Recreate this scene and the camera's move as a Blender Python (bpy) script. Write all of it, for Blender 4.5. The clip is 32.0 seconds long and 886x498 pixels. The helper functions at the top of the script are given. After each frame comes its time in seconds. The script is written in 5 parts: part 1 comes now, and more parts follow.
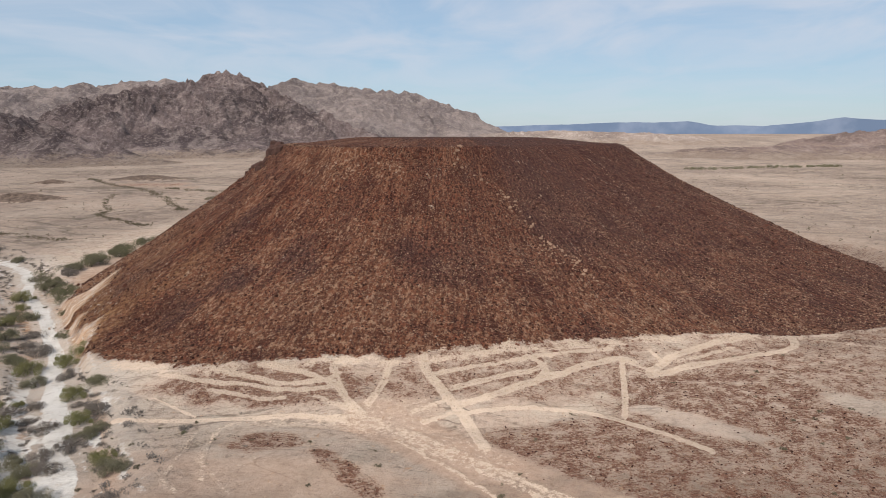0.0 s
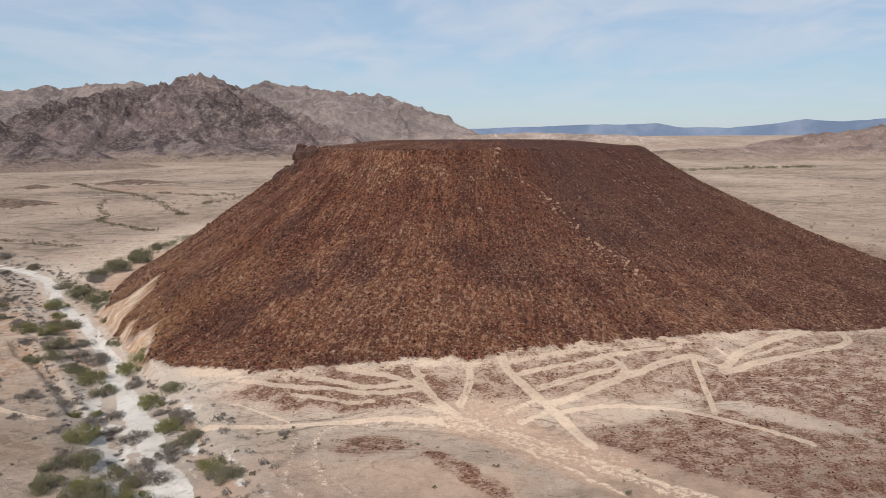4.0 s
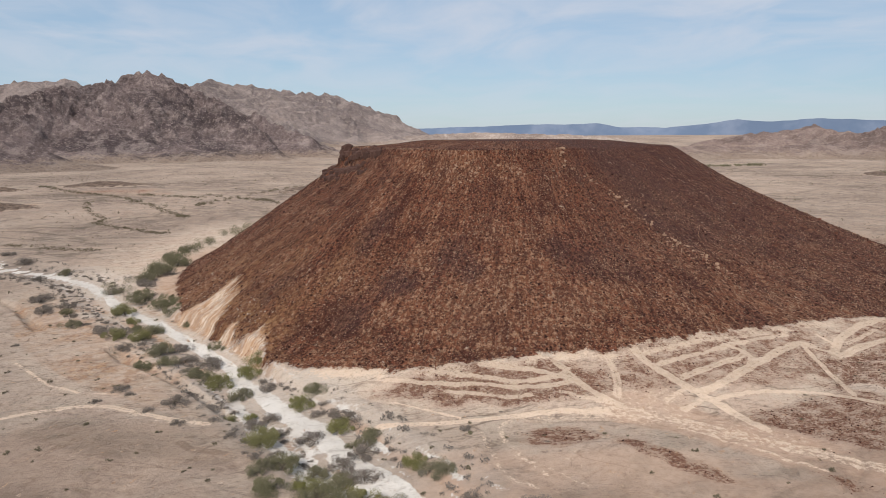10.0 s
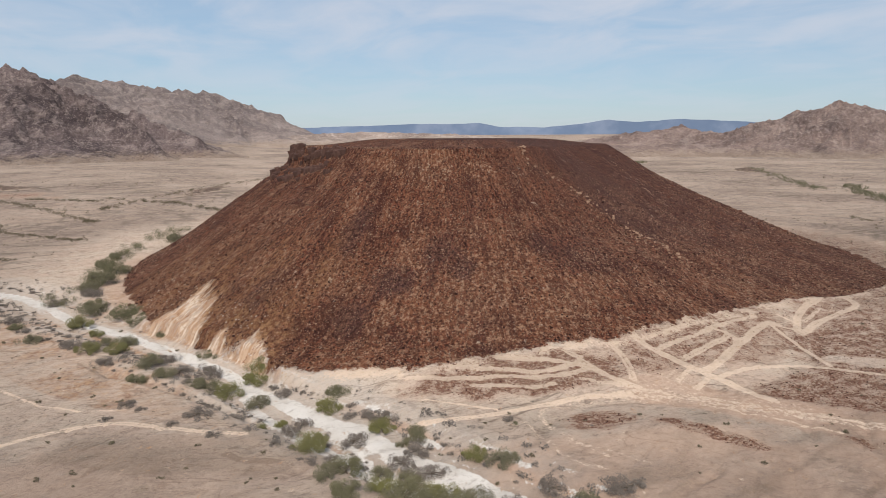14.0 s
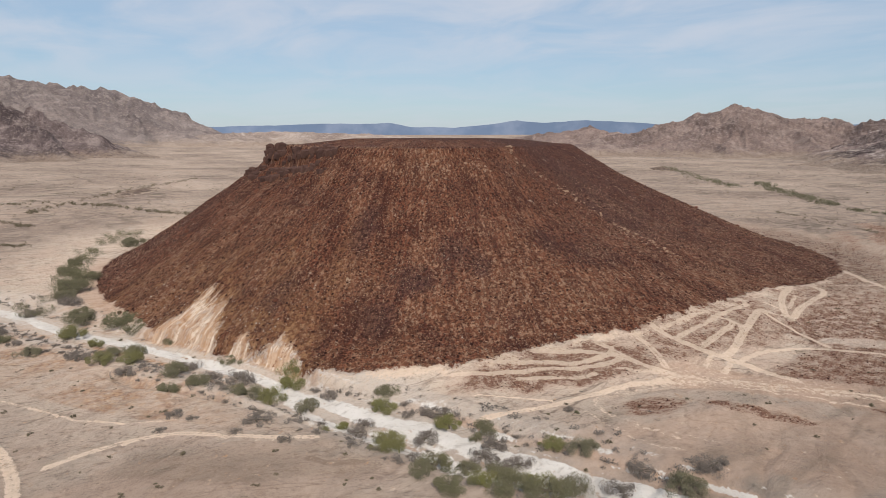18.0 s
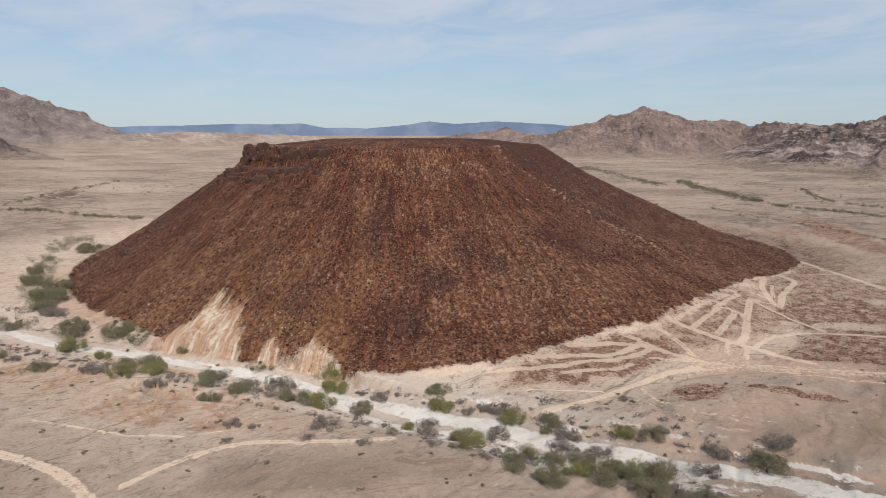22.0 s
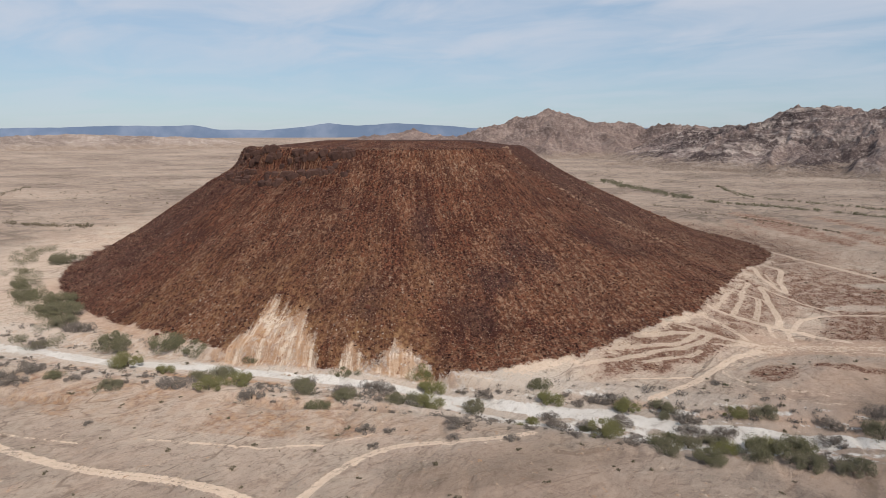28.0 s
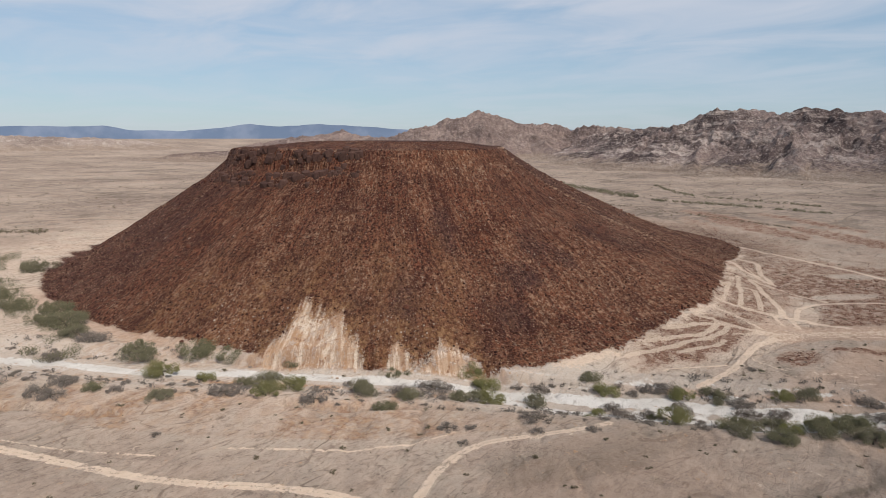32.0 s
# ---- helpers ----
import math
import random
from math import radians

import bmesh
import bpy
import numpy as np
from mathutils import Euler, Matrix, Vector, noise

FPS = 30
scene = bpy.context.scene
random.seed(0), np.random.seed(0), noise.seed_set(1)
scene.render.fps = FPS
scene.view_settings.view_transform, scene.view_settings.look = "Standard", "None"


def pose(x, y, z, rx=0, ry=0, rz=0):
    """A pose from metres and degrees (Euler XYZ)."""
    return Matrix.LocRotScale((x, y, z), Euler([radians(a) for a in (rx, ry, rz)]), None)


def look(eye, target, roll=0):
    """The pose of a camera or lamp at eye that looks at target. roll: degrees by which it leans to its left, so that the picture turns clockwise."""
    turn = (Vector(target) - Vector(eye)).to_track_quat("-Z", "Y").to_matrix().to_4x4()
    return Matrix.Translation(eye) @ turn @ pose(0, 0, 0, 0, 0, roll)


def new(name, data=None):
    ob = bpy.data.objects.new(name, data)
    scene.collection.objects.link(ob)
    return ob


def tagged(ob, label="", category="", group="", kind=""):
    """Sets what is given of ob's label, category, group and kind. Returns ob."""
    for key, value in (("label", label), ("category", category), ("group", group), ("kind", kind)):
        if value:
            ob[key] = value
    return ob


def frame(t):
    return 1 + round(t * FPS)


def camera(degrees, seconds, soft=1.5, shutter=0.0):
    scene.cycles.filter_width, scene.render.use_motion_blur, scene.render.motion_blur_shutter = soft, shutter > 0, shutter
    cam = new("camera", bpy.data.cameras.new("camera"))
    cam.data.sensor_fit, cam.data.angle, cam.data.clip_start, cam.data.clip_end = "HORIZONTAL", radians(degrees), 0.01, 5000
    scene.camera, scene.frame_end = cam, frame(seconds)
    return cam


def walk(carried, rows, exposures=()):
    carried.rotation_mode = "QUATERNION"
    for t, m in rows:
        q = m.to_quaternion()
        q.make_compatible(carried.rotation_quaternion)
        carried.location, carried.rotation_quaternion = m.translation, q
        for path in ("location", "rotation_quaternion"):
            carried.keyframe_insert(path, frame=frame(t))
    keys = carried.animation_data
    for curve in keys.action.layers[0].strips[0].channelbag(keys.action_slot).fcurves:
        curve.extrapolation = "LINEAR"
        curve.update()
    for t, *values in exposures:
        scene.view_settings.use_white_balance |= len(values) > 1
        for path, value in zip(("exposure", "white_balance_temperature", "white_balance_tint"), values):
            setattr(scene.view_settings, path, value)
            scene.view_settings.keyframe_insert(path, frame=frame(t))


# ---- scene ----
cam = camera(65.5, 32.0, soft=0.65)
METRES, EYE, TILT, LEAN, TURN = 250.0, 61.0, 1.24, -0.84, 0.0
ROWS = [
    (0.0, 0.0, 0.0, 0.0, -0.17, -10.85, 0.9),
    (0.5, -0.0083, -0.0003, -0.0002, -0.28, -10.78, 0.92),
    (1.0, -0.019, -0.0005, 0.0001, -0.38, -10.73, 0.99),
    (1.5, -0.0313, -0.0008, 0.0003, -0.46, -10.69, 1.06),
    (2.0, -0.0448, -0.001, 0.0007, -0.51, -10.68, 1.09),
    (2.5, -0.0587, -0.0013, 0.0011, -1.16, -10.68, 1.09),
    (4.5, -0.1197, -0.0017, 0.0026, -2.96, -10.69, 1.02),
    (5.0, -0.1355, -0.0015, 0.003, -2.91, -10.69, 1.01),
    (5.5, -0.1515, -0.0014, 0.0033, -2.87, -10.68, 1.02),
    (6.0, -0.1674, -0.0009, 0.0037, -2.82, -10.68, 1.04),
    (6.5, -0.1836, -0.0007, 0.0041, -2.79, -10.67, 1.05),
    (7.0, -0.1996, -0.0005, 0.0043, -2.75, -10.64, 1.06),
    (7.5, -0.2154, -0.0002, 0.0046, -3.24, -10.66, 1.09),
    (8.0, -0.2314, 0.0001, 0.0049, -4.17, -10.68, 1.06),
    (8.5, -0.2476, 0.0005, 0.0051, -5.09, -10.7, 1.04),
    (9.0, -0.2636, 0.001, 0.0056, -6.02, -10.75, 1.02),
    (9.5, -0.2797, 0.0017, 0.0056, -6.99, -10.77, 0.99),
    (10.0, -0.2958, 0.0025, 0.0059, -7.95, -10.79, 0.95),
    (10.5, -0.3118, 0.0037, 0.0059, -8.97, -10.81, 0.91),
    (11.0, -0.3279, 0.0052, 0.0063, -11.09, -10.87, 0.84),
    (11.5, -0.344, 0.0068, 0.0063, -13.41, -10.89, 0.75),
    (12.0, -0.3597, 0.0089, 0.0065, -15.62, -10.93, 0.71),
    (12.5, -0.3758, 0.0117, 0.0066, -16.88, -10.94, 0.68),
    (13.0, -0.3917, 0.0148, 0.0068, -16.85, -10.95, 0.72),
    (13.5, -0.4072, 0.0183, 0.0069, -17.06, -10.96, 0.73),
    (14.0, -0.4228, 0.0221, 0.0071, -17.81, -10.97, 0.7),
    (14.5, -0.4385, 0.026, 0.007, -18.54, -10.98, 0.67),
    (15.0, -0.454, 0.0303, 0.0071, -19.28, -10.97, 0.63),
    (15.5, -0.4691, 0.0346, 0.0072, -20.02, -10.98, 0.6),
    (17.5, -0.5309, 0.0548, 0.0079, -23.63, -11.02, 0.34),
    (18.0, -0.5458, 0.0604, 0.008, -25.47, -11.03, 0.28),
    (18.5, -0.5607, 0.0663, 0.008, -27.5, -11.04, 0.19),
    (19.0, -0.5754, 0.0726, 0.0078, -30.07, -11.02, 0.05),
    (19.5, -0.59, 0.0792, 0.0079, -32.61, -11.01, -0.08),
    (20.0, -0.6045, 0.0867, 0.008, -33.06, -11.02, -0.1),
    (20.5, -0.6186, 0.0941, 0.0078, -33.02, -11.0, -0.05),
    (21.0, -0.6326, 0.1022, 0.0077, -33.0, -11.0, -0.04),
    (21.5, -0.6464, 0.11, 0.0073, -32.98, -10.98, 0.0),
    (22.0, -0.6602, 0.1184, 0.0072, -32.96, -10.98, -0.0),
    (22.5, -0.6738, 0.1266, 0.0071, -32.94, -10.99, 0.03),
    (23.0, -0.6873, 0.1348, 0.007, -35.07, -10.98, -0.07),
    (23.5, -0.7009, 0.1434, 0.0069, -35.3, -10.96, -0.04),
    (24.0, -0.7143, 0.1519, 0.0069, -36.21, -10.95, -0.08),
    (24.5, -0.7276, 0.1608, 0.0069, -37.21, -10.94, -0.1),
    (25.0, -0.7407, 0.1697, 0.0067, -37.16, -10.92, -0.05),
    (25.5, -0.7538, 0.1786, 0.0067, -37.37, -10.89, -0.02),
    (27.5, -0.805, 0.2158, 0.0066, -40.83, -10.84, -0.06),
    (28.0, -0.8177, 0.2257, 0.0068, -41.69, -10.83, -0.1),
    (28.5, -0.83, 0.2357, 0.0069, -42.54, -10.82, -0.12),
    (29.0, -0.8423, 0.2458, 0.0068, -43.4, -10.78, -0.18),
    (29.5, -0.8545, 0.2561, 0.0067, -44.23, -10.75, -0.21),
    (30.0, -0.8666, 0.2665, 0.0064, -45.05, -10.73, -0.23),
    (30.5, -0.8783, 0.2772, 0.0061, -45.85, -10.71, -0.26),
    (31.0, -0.8899, 0.288, 0.0059, -46.66, -10.71, -0.29),
    (31.5, -0.9014, 0.299, 0.0057, -47.46, -10.71, -0.3),
    (32.0, -0.9128, 0.3101, 0.0055, -48.26, -10.7, -0.34),
]
walk(cam, [(t, pose(0, 0, EYE, TILT, LEAN, TURN) @ pose(METRES * x, METRES * y, METRES * z, 90 + pitch, roll, yaw)) for t, x, y, z, yaw, pitch, roll in ROWS], [(0.0, 0.0), (9.0, -0.03), (20.0, -0.06), (32.0, -0.08)])

# ---- world, sun ----
SUN_AZ, SUN_EL = 197.0, 38.0
world = bpy.data.worlds.new("desert_sky")
scene.world = world
world.use_nodes = True
wt = world.node_tree
wt.nodes.clear()


def wnode(kind, **values):
    nd = wt.nodes.new(kind)
    for key, value in values.items():
        nd.inputs[key].default_value = value
    return nd


sky = wt.nodes.new("ShaderNodeTexSky")
sky.sky_type, sky.sun_disc = "NISHITA", False
sky.sun_elevation, sky.sun_rotation = radians(SUN_EL), radians(SUN_AZ)
sky.altitude, sky.air_density, sky.dust_density, sky.ozone_density = 100.0, 1.0, 0.35, 4.0
wcoord = wt.nodes.new("ShaderNodeTexCoord")
wsep = wt.nodes.new("ShaderNodeSeparateXYZ")
wt.links.new(wcoord.outputs["Generated"], wsep.inputs[0])


def wmath(op, a, b=0.0):
    nd = wt.nodes.new("ShaderNodeMath")
    nd.operation = op
    for k, v in enumerate((a, b)):
        if isinstance(v, (int, float)):
            nd.inputs[k].default_value = v
        else:
            wt.links.new(v, nd.inputs[k])
    return nd.outputs[0]


def wstretch(lift, sx, sy, scale, detail, offset):
    """Cloud noise on a flat layer overhead."""
    height = wmath("ADD", wmath("MAXIMUM", wsep.outputs[2], 0.0), lift)
    comb = wt.nodes.new("ShaderNodeCombineXYZ")
    wt.links.new(wmath("MULTIPLY", wmath("DIVIDE", wsep.outputs[0], height), sx), comb.inputs[0])
    wt.links.new(wmath("MULTIPLY", wmath("DIVIDE", wsep.outputs[1], height), sy), comb.inputs[1])
    comb.inputs[2].default_value = offset
    nz = wnode("ShaderNodeTexNoise", Scale=scale, Detail=detail, Roughness=0.55, Distortion=0.6)
    wt.links.new(comb.outputs[0], nz.inputs["Vector"])
    return nz.outputs["Fac"]


def wramp(value, a, b):
    nd = wt.nodes.new("ShaderNodeMapRange")
    nd.interpolation_type = "SMOOTHSTEP"
    nd.inputs["From Min"].default_value, nd.inputs["From Max"].default_value = a, b
    wt.links.new(value, nd.inputs["Value"])
    return nd.outputs[0]


def wmix(fac, a, b, blend="MIX"):
    nd = wt.nodes.new("ShaderNodeMix")
    nd.data_type, nd.blend_type = "RGBA", blend
    for sock, v in ((nd.inputs[0], fac), (nd.inputs[6], a), (nd.inputs[7], b)):
        if isinstance(v, (int, float, tuple)):
            sock.default_value = v
        else:
            wt.links.new(v, sock)
    return nd.outputs[2]


veil = wramp(wstretch(0.10, 0.9, 0.55, 1.5, 5, 3.1), 0.30, 0.72)
streak = wramp(wstretch(0.05, 0.22, 0.5, 1.3, 6, 9.7), 0.40, 0.75)
high = wramp(wsep.outputs[2], 0.03, 0.17)
cover_sky = wmath("MULTIPLY", wmath("MAXIMUM", veil, wmath("MULTIPLY", streak, 0.8)), wmath("ADD", wmath("MULTIPLY", high, 0.5), 0.26))
haze = wmix(0.55, sky.outputs[0], (4.4, 5.9, 7.6, 1.0))
sky_colour = wmix(cover_sky, haze, (6.9, 7.2, 8.1, 1.0))
background = wnode("ShaderNodeBackground", Strength=0.094)
wt.links.new(sky_colour, background.inputs["Color"])
wout = wt.nodes.new("ShaderNodeOutputWorld")
wt.links.new(background.outputs[0], wout.inputs["Surface"])

sun_lamp = new("sun", bpy.data.lights.new("sun", "SUN"))
sun_lamp.data.energy, sun_lamp.data.angle, sun_lamp.data.color = 3.45, radians(0.8), (1.0, 0.93, 0.855)
sun_way = Vector((math.sin(radians(SUN_AZ)) * math.cos(radians(SUN_EL)), math.cos(radians(SUN_AZ)) * math.cos(radians(SUN_EL)), math.sin(radians(SUN_EL))))
sun_lamp.matrix_world = look(sun_way * 400, (0, 0, 0))


# ---- noise on arrays ----
GRAD_A = (np.arange(1024) * (2 * math.pi / 1024)).astype(np.float32)
GRAD_X, GRAD_Y = np.cos(GRAD_A), np.sin(GRAD_A)


def perlin(x, y, seed=0):
    """Gradient noise, about -0.7 to 0.7."""
    x, y = np.broadcast_arrays(np.asarray(x, float), np.asarray(y, float))
    xf, yf = np.floor(x), np.floor(y)
    xi, yi = xf.astype(np.int64), yf.astype(np.int64)
    xf, yf = (x - xf).astype(np.float32), (y - yf).astype(np.float32)
    hx, hy = xi * 374761393 + seed * 974634777, yi * 668265263

    def corner(h, dx, dy):
        h = h & 0x7FFFFFFF
        h = ((h ^ (h >> 13)) * 1274126177) & 0x7FFFFFFF
        h = (h ^ (h >> 16)) & 1023
        return GRAD_X[h] * dx + GRAD_Y[h] * dy

    u, v = xf * xf * xf * (xf * (xf * 6 - 15) + 10), yf * yf * yf * (yf * (yf * 6 - 15) + 10)
    a, b = corner(hx + hy, xf, yf), corner(hx + 374761393 + hy, xf - 1, yf)
    hy = hy + 668265263
    c, d = corner(hx + hy, xf, yf - 1), corner(hx + 374761393 + hy, xf - 1, yf - 1)
    top = a + (b - a) * u
    return top + ((c + (d - c) * u) - top) * v


def fbm(x, y, octaves=4, seed=0, gain=0.5):
    total, amp, norm = 0.0, 1.0, 0.0
    for k in range(octaves):
        total = total + amp * perlin(np.asarray(x) * 2 ** k, np.asarray(y) * 2 ** k, seed + 17 * k)
        norm += amp
        amp *= gain
    return total / norm


def ridged(x, y, octaves=4, seed=0, gain=0.55):
    total, amp, norm = 0.0, 1.0, 0.0
    for k in range(octaves):
        total = total + amp * (1 - 2.2 * np.abs(perlin(np.asarray(x) * 2 ** k, np.asarray(y) * 2 ** k, seed + 17 * k)))
        norm += amp
        amp *= gain
    return total / norm


def smooth(a, b, v):
    t = np.clip((np.asarray(v, float) - a) / (b - a), 0, 1)
    return t * t * (3 - 2 * t)


# ---- plan of the ground ----
# vehicle tracks: name, half width, strength, line
TRACKS = []


def track(name, half, strength, line):
    """A vehicle track: half its width, how worn it is, its line."""
    TRACKS.append((name, half, strength, line))


track("main_w", 1.3, 0.9, [(-68.9, 136.7), (-62.1, 134.6), (-51.4, 134.2), (-42.5, 135.5), (-30.9, 136.3), (-21.1, 134.1), (-16.6, 135.0)])
track("main_south", 0.8, 0.45, [(-16.0, 130.0), (-25.5, 132.4), (-37.5, 134.3), (-43.9, 132.5), (-45.0, 127.0), (-44.2, 119.8), (-41.0, 109.1)])
track("straight", 1.5, 1, [(-4.5, 157.6), (-3.8, 152.1), (0.4, 144.3), (5.0, 133.1), (8.3, 121.0)])
track("r_rim", 1.2, 0.9, [(-4.3, 158.9), (2.6, 161.5), (13.8, 163.9), (25.4, 166.8), (39.1, 170.9)])
track("r_rim_low", 0.9, 0.7, [(-2.8, 155.6), (5.2, 157.8), (13.5, 160.2), (24.8, 162.8), (36.6, 166.0)])
track("r_two", 1.1, 0.85, [(-1.5, 150.5), (6.4, 152.9), (15.9, 156.1), (22.3, 159.2), (30.2, 161.8), (42.3, 166.1)])
track("r_three", 1.2, 0.9, [(2.3, 145.2), (8.7, 147.5), (18.0, 151.4), (22.9, 153.8), (24.5, 155.9)])
track("hook", 1.1, 0.9, [(20.9, 159.0), (23.8, 155.8), (24.5, 152.7), (22.4, 150.1)])
track("r_four", 1.4, 1, [(4.0, 139.0), (9.6, 141.0), (18.8, 147.1), (28.8, 153.3), (36.3, 157.7), (43.6, 162.5), (46.8, 161.2)])
track("r_five", 1.1, 0.9, [(5.5, 135.2), (11.7, 136.9), (20.2, 138.2), (27.2, 137.5), (32.7, 135.1), (38.5, 130.5), (45.5, 124.6), (49.8, 118.6)])
track("l_four", 1.0, 0.8, [(-3.6, 132.3), (2.2, 135.5), (4.0, 137.6)])
track("l_four_up", 0.9, 0.7, [(-6.1, 136.2), (-1.4, 139.5), (2.3, 141.4)])
track("cross_a", 0.9, 0.9, [(44.1, 161.8), (42.3, 152.9), (40.0, 142.1), (37.6, 133.7)])
track("star_e", 1.0, 0.8, [(43.5, 162.0), (48.6, 157.8), (52.6, 160.0)])
track("loop", 1.4, 1, [(49.1, 155.1), (57.2, 159.2), (67.9, 165.5), (79.9, 170.2), (90.3, 173.5), (95.5, 178.0), (97.8, 185.5), (96.1, 190.5), (90.0, 187.8), (81.4, 180.8), (70.0, 175.0), (57.8, 165.5), (49.5, 156.5)])
track("loop_in", 0.8, 0.7, [(52.8, 167.7), (54.1, 162.5), (57.7, 164.9)])
track("loop_mid", 0.9, 0.7, [(58.4, 162.9), (69.8, 170.6), (77.7, 175.5)])
track("road_edge", 0.7, 0.6, [(-8.9, 124.5), (1.8, 113.4), (9.0, 103.8)])
track("left_a", 1.1, 0.9, [(-66.3, 157.3), (-58.5, 154.2), (-46.5, 149.6), (-35.6, 146.8), (-27.7, 145.1), (-22.9, 146.9)])
track("left_b", 1.1, 0.9, [(-54.1, 157.3), (-44.6, 152.1), (-33.4, 148.3), (-25.7, 148.6), (-23.5, 151.0)])
track("left_c", 1.0, 0.8, [(-52.8, 149.0), (-43.7, 144.3), (-34.8, 143.2)])
track("left_d", 1.2, 0.95, [(-25.3, 154.0), (-23.3, 147.0), (-20.2, 140.5), (-16.7, 136.1)])
track("left_e", 1.2, 0.8, [(-12.2, 156.3), (-12.8, 146.9), (-15.9, 139.5)])
track("left_f", 1.1, 0.9, [(-43.3, 157.3), (-33.1, 153.6), (-24.2, 147.0)])
track("left_g", 1.0, 0.8, [(-27.4, 143.2), (-20.6, 138.6), (-16.6, 135.0)])
track("up_left", 0.45, 0.8, [(-65.0, 147.3), (-57.7, 141.6), (-51.6, 136.4)])
track("west_a", 1.2, 0.8, [(-151.6, 151.4), (-145.2, 154.2), (-137.7, 156.1), (-129.5, 155.9), (-123.1, 151.1), (-114.9, 145.9), (-104.4, 141.6)])
track("wash_cut", 0.7, 0.4, [(-48.7, 128.3), (-48.4, 118.6), (-48.3, 109.3), (-43.8, 105.0)])
track("wash_cut_low", 0.4, 0.4, [(-44.9, 117.8), (-38.4, 109.3), (-34.8, 104.5)])
track("road_e", 2.6, 0.6, [(-24, 134), (-16, 133.5), (-9, 129), (-2, 122.5), (6, 115), (14, 107.5), (24, 99), (60, 70), (110, 35)])
track("far_e", 1.6, 1.0, [(175, 256), (165, 240), (147, 217), (131, 192), (122, 174), (114, 158), (104, 140), (92, 122)])
track("far_e_low", 1.3, 0.6, [(98, 186), (112, 178), (122, 174)])
track("west_b", 1.5, 0.85, [(-215, 262), (-198, 236), (-187, 210), (-181, 196), (-174, 183), (-164, 171), (-158, 158), (-155, 140), (-158, 112)])
track("west_thin", 0.5, 0.7, [(-163, 191), (-156, 183), (-148, 173), (-137, 165), (-128, 163)])
track("west_thin_far", 0.45, 0.6, [(-191, 227), (-184, 212), (-173, 198)])
WASH = [(-330, 405), (-280, 365), (-234, 336), (-218, 324), (-198, 311), (-181, 294), (-172, 281), (-162, 265), (-153, 248), (-143, 237), (-133, 223), (-125, 212), (-119, 201), (-112, 191), (-105.5, 182), (-102, 174), (-99, 167.5), (-94.5, 161), (-91.5, 154), (-86.5, 146), (-81, 138.5), (-77.5, 131), (-75.5, 125), (-68.5, 116), (-64.5, 108), (-60, 98), (-44, 77), (-25, 58), (10, 32), (60, 2), (120, -40)]
WASH_ARM = [(-103.5, 174), (-103, 165), (-98.5, 152), (-92, 138), (-87, 130), (-82, 121), (-76, 113), (-69, 108), (-64, 105)]
ARROYO = [(-142, 201), (-135, 190), (-127, 182), (-119, 173), (-110, 160.5), (-105, 154), (-100, 147)]
ARROYO_UP = [(-205, 268), (-189, 253), (-179, 236.5), (-170, 223)]


def along(x, y, line, reach):
    """Distance to a line (negative on its left) and the way along it, as far as reach."""
    best, way = np.full(np.shape(x), 1e3), np.zeros(np.shape(x))
    xs, ys = [p[0] for p in line], [p[1] for p in line]
    near = np.nonzero((x > min(xs) - reach) & (x < max(xs) + reach) & (y > min(ys) - reach) & (y < max(ys) + reach))
    px, py = x[near], y[near]
    b, w, run = np.full(px.shape, 1e3), np.zeros(px.shape), 0.0
    for (ax, ay), (bx, by) in zip(line, line[1:]):
        dx, dy = bx - ax, by - ay
        size = math.hypot(dx, dy)
        t = np.clip(((px - ax) * dx + (py - ay) * dy) / (size * size), 0, 1)
        d = np.hypot(px - ax - t * dx, py - ay - t * dy)
        side = np.where((px - ax) * dy - (py - ay) * dx < 0, -1.0, 1.0)
        closer = d < np.abs(b)
        w = np.where(closer, run + t * size, w)
        b = np.where(closer, d * side, b)
        run += size
    best[near], way[near] = b, w
    return best, way


def rounded(line, times=2):
    """A line with its corners cut."""
    for _ in range(times):
        out = [line[0]]
        for (ax, ay), (bx, by) in zip(line, line[1:]):
            out += [(0.75 * ax + 0.25 * bx, 0.75 * ay + 0.25 * by), (0.25 * ax + 0.75 * bx, 0.25 * ay + 0.75 * by)]
        line = out + [line[-1]]
    return line


TRACKS = [(n, 0.84 * w, s, rounded(line)) for n, w, s, line in TRACKS]
WASH, WASH_ARM, ARROYO, ARROYO_UP = rounded(WASH), rounded(WASH_ARM), rounded(ARROYO), rounded(ARROYO_UP)

# ---- the mesa's form ----
MESA = (4.0, 318.0)
TOP = 57.3
# foot and rim radius by bearing (degrees, counter-clockwise from +x)
FOOT = [(-180, 152), (-165, 154), (-150, 163), (-138, 177), (-130, 181), (-125, 183), (-120, 187), (-115, 192), (-105, 197), (-95, 200), (-85, 198), (-78, 190), (-70, 178), (-62, 170), (-50, 168), (-44, 174), (-38, 179), (-25, 186), (-10, 190), (20, 180), (60, 165), (110, 155), (150, 152), (180, 152)]
RIM = [(-180, 78), (-167, 77.5), (-150, 80), (-135, 84), (-120, 85), (-112, 82), (-100, 73), (-88, 64), (-78, 57), (-65, 51), (-52, 47), (-40, 48), (-30, 52), (-20, 60), (-10, 70), (0, 79), (45, 76), (90, 74), (135, 70), (150, 71), (167, 76), (180, 78)]
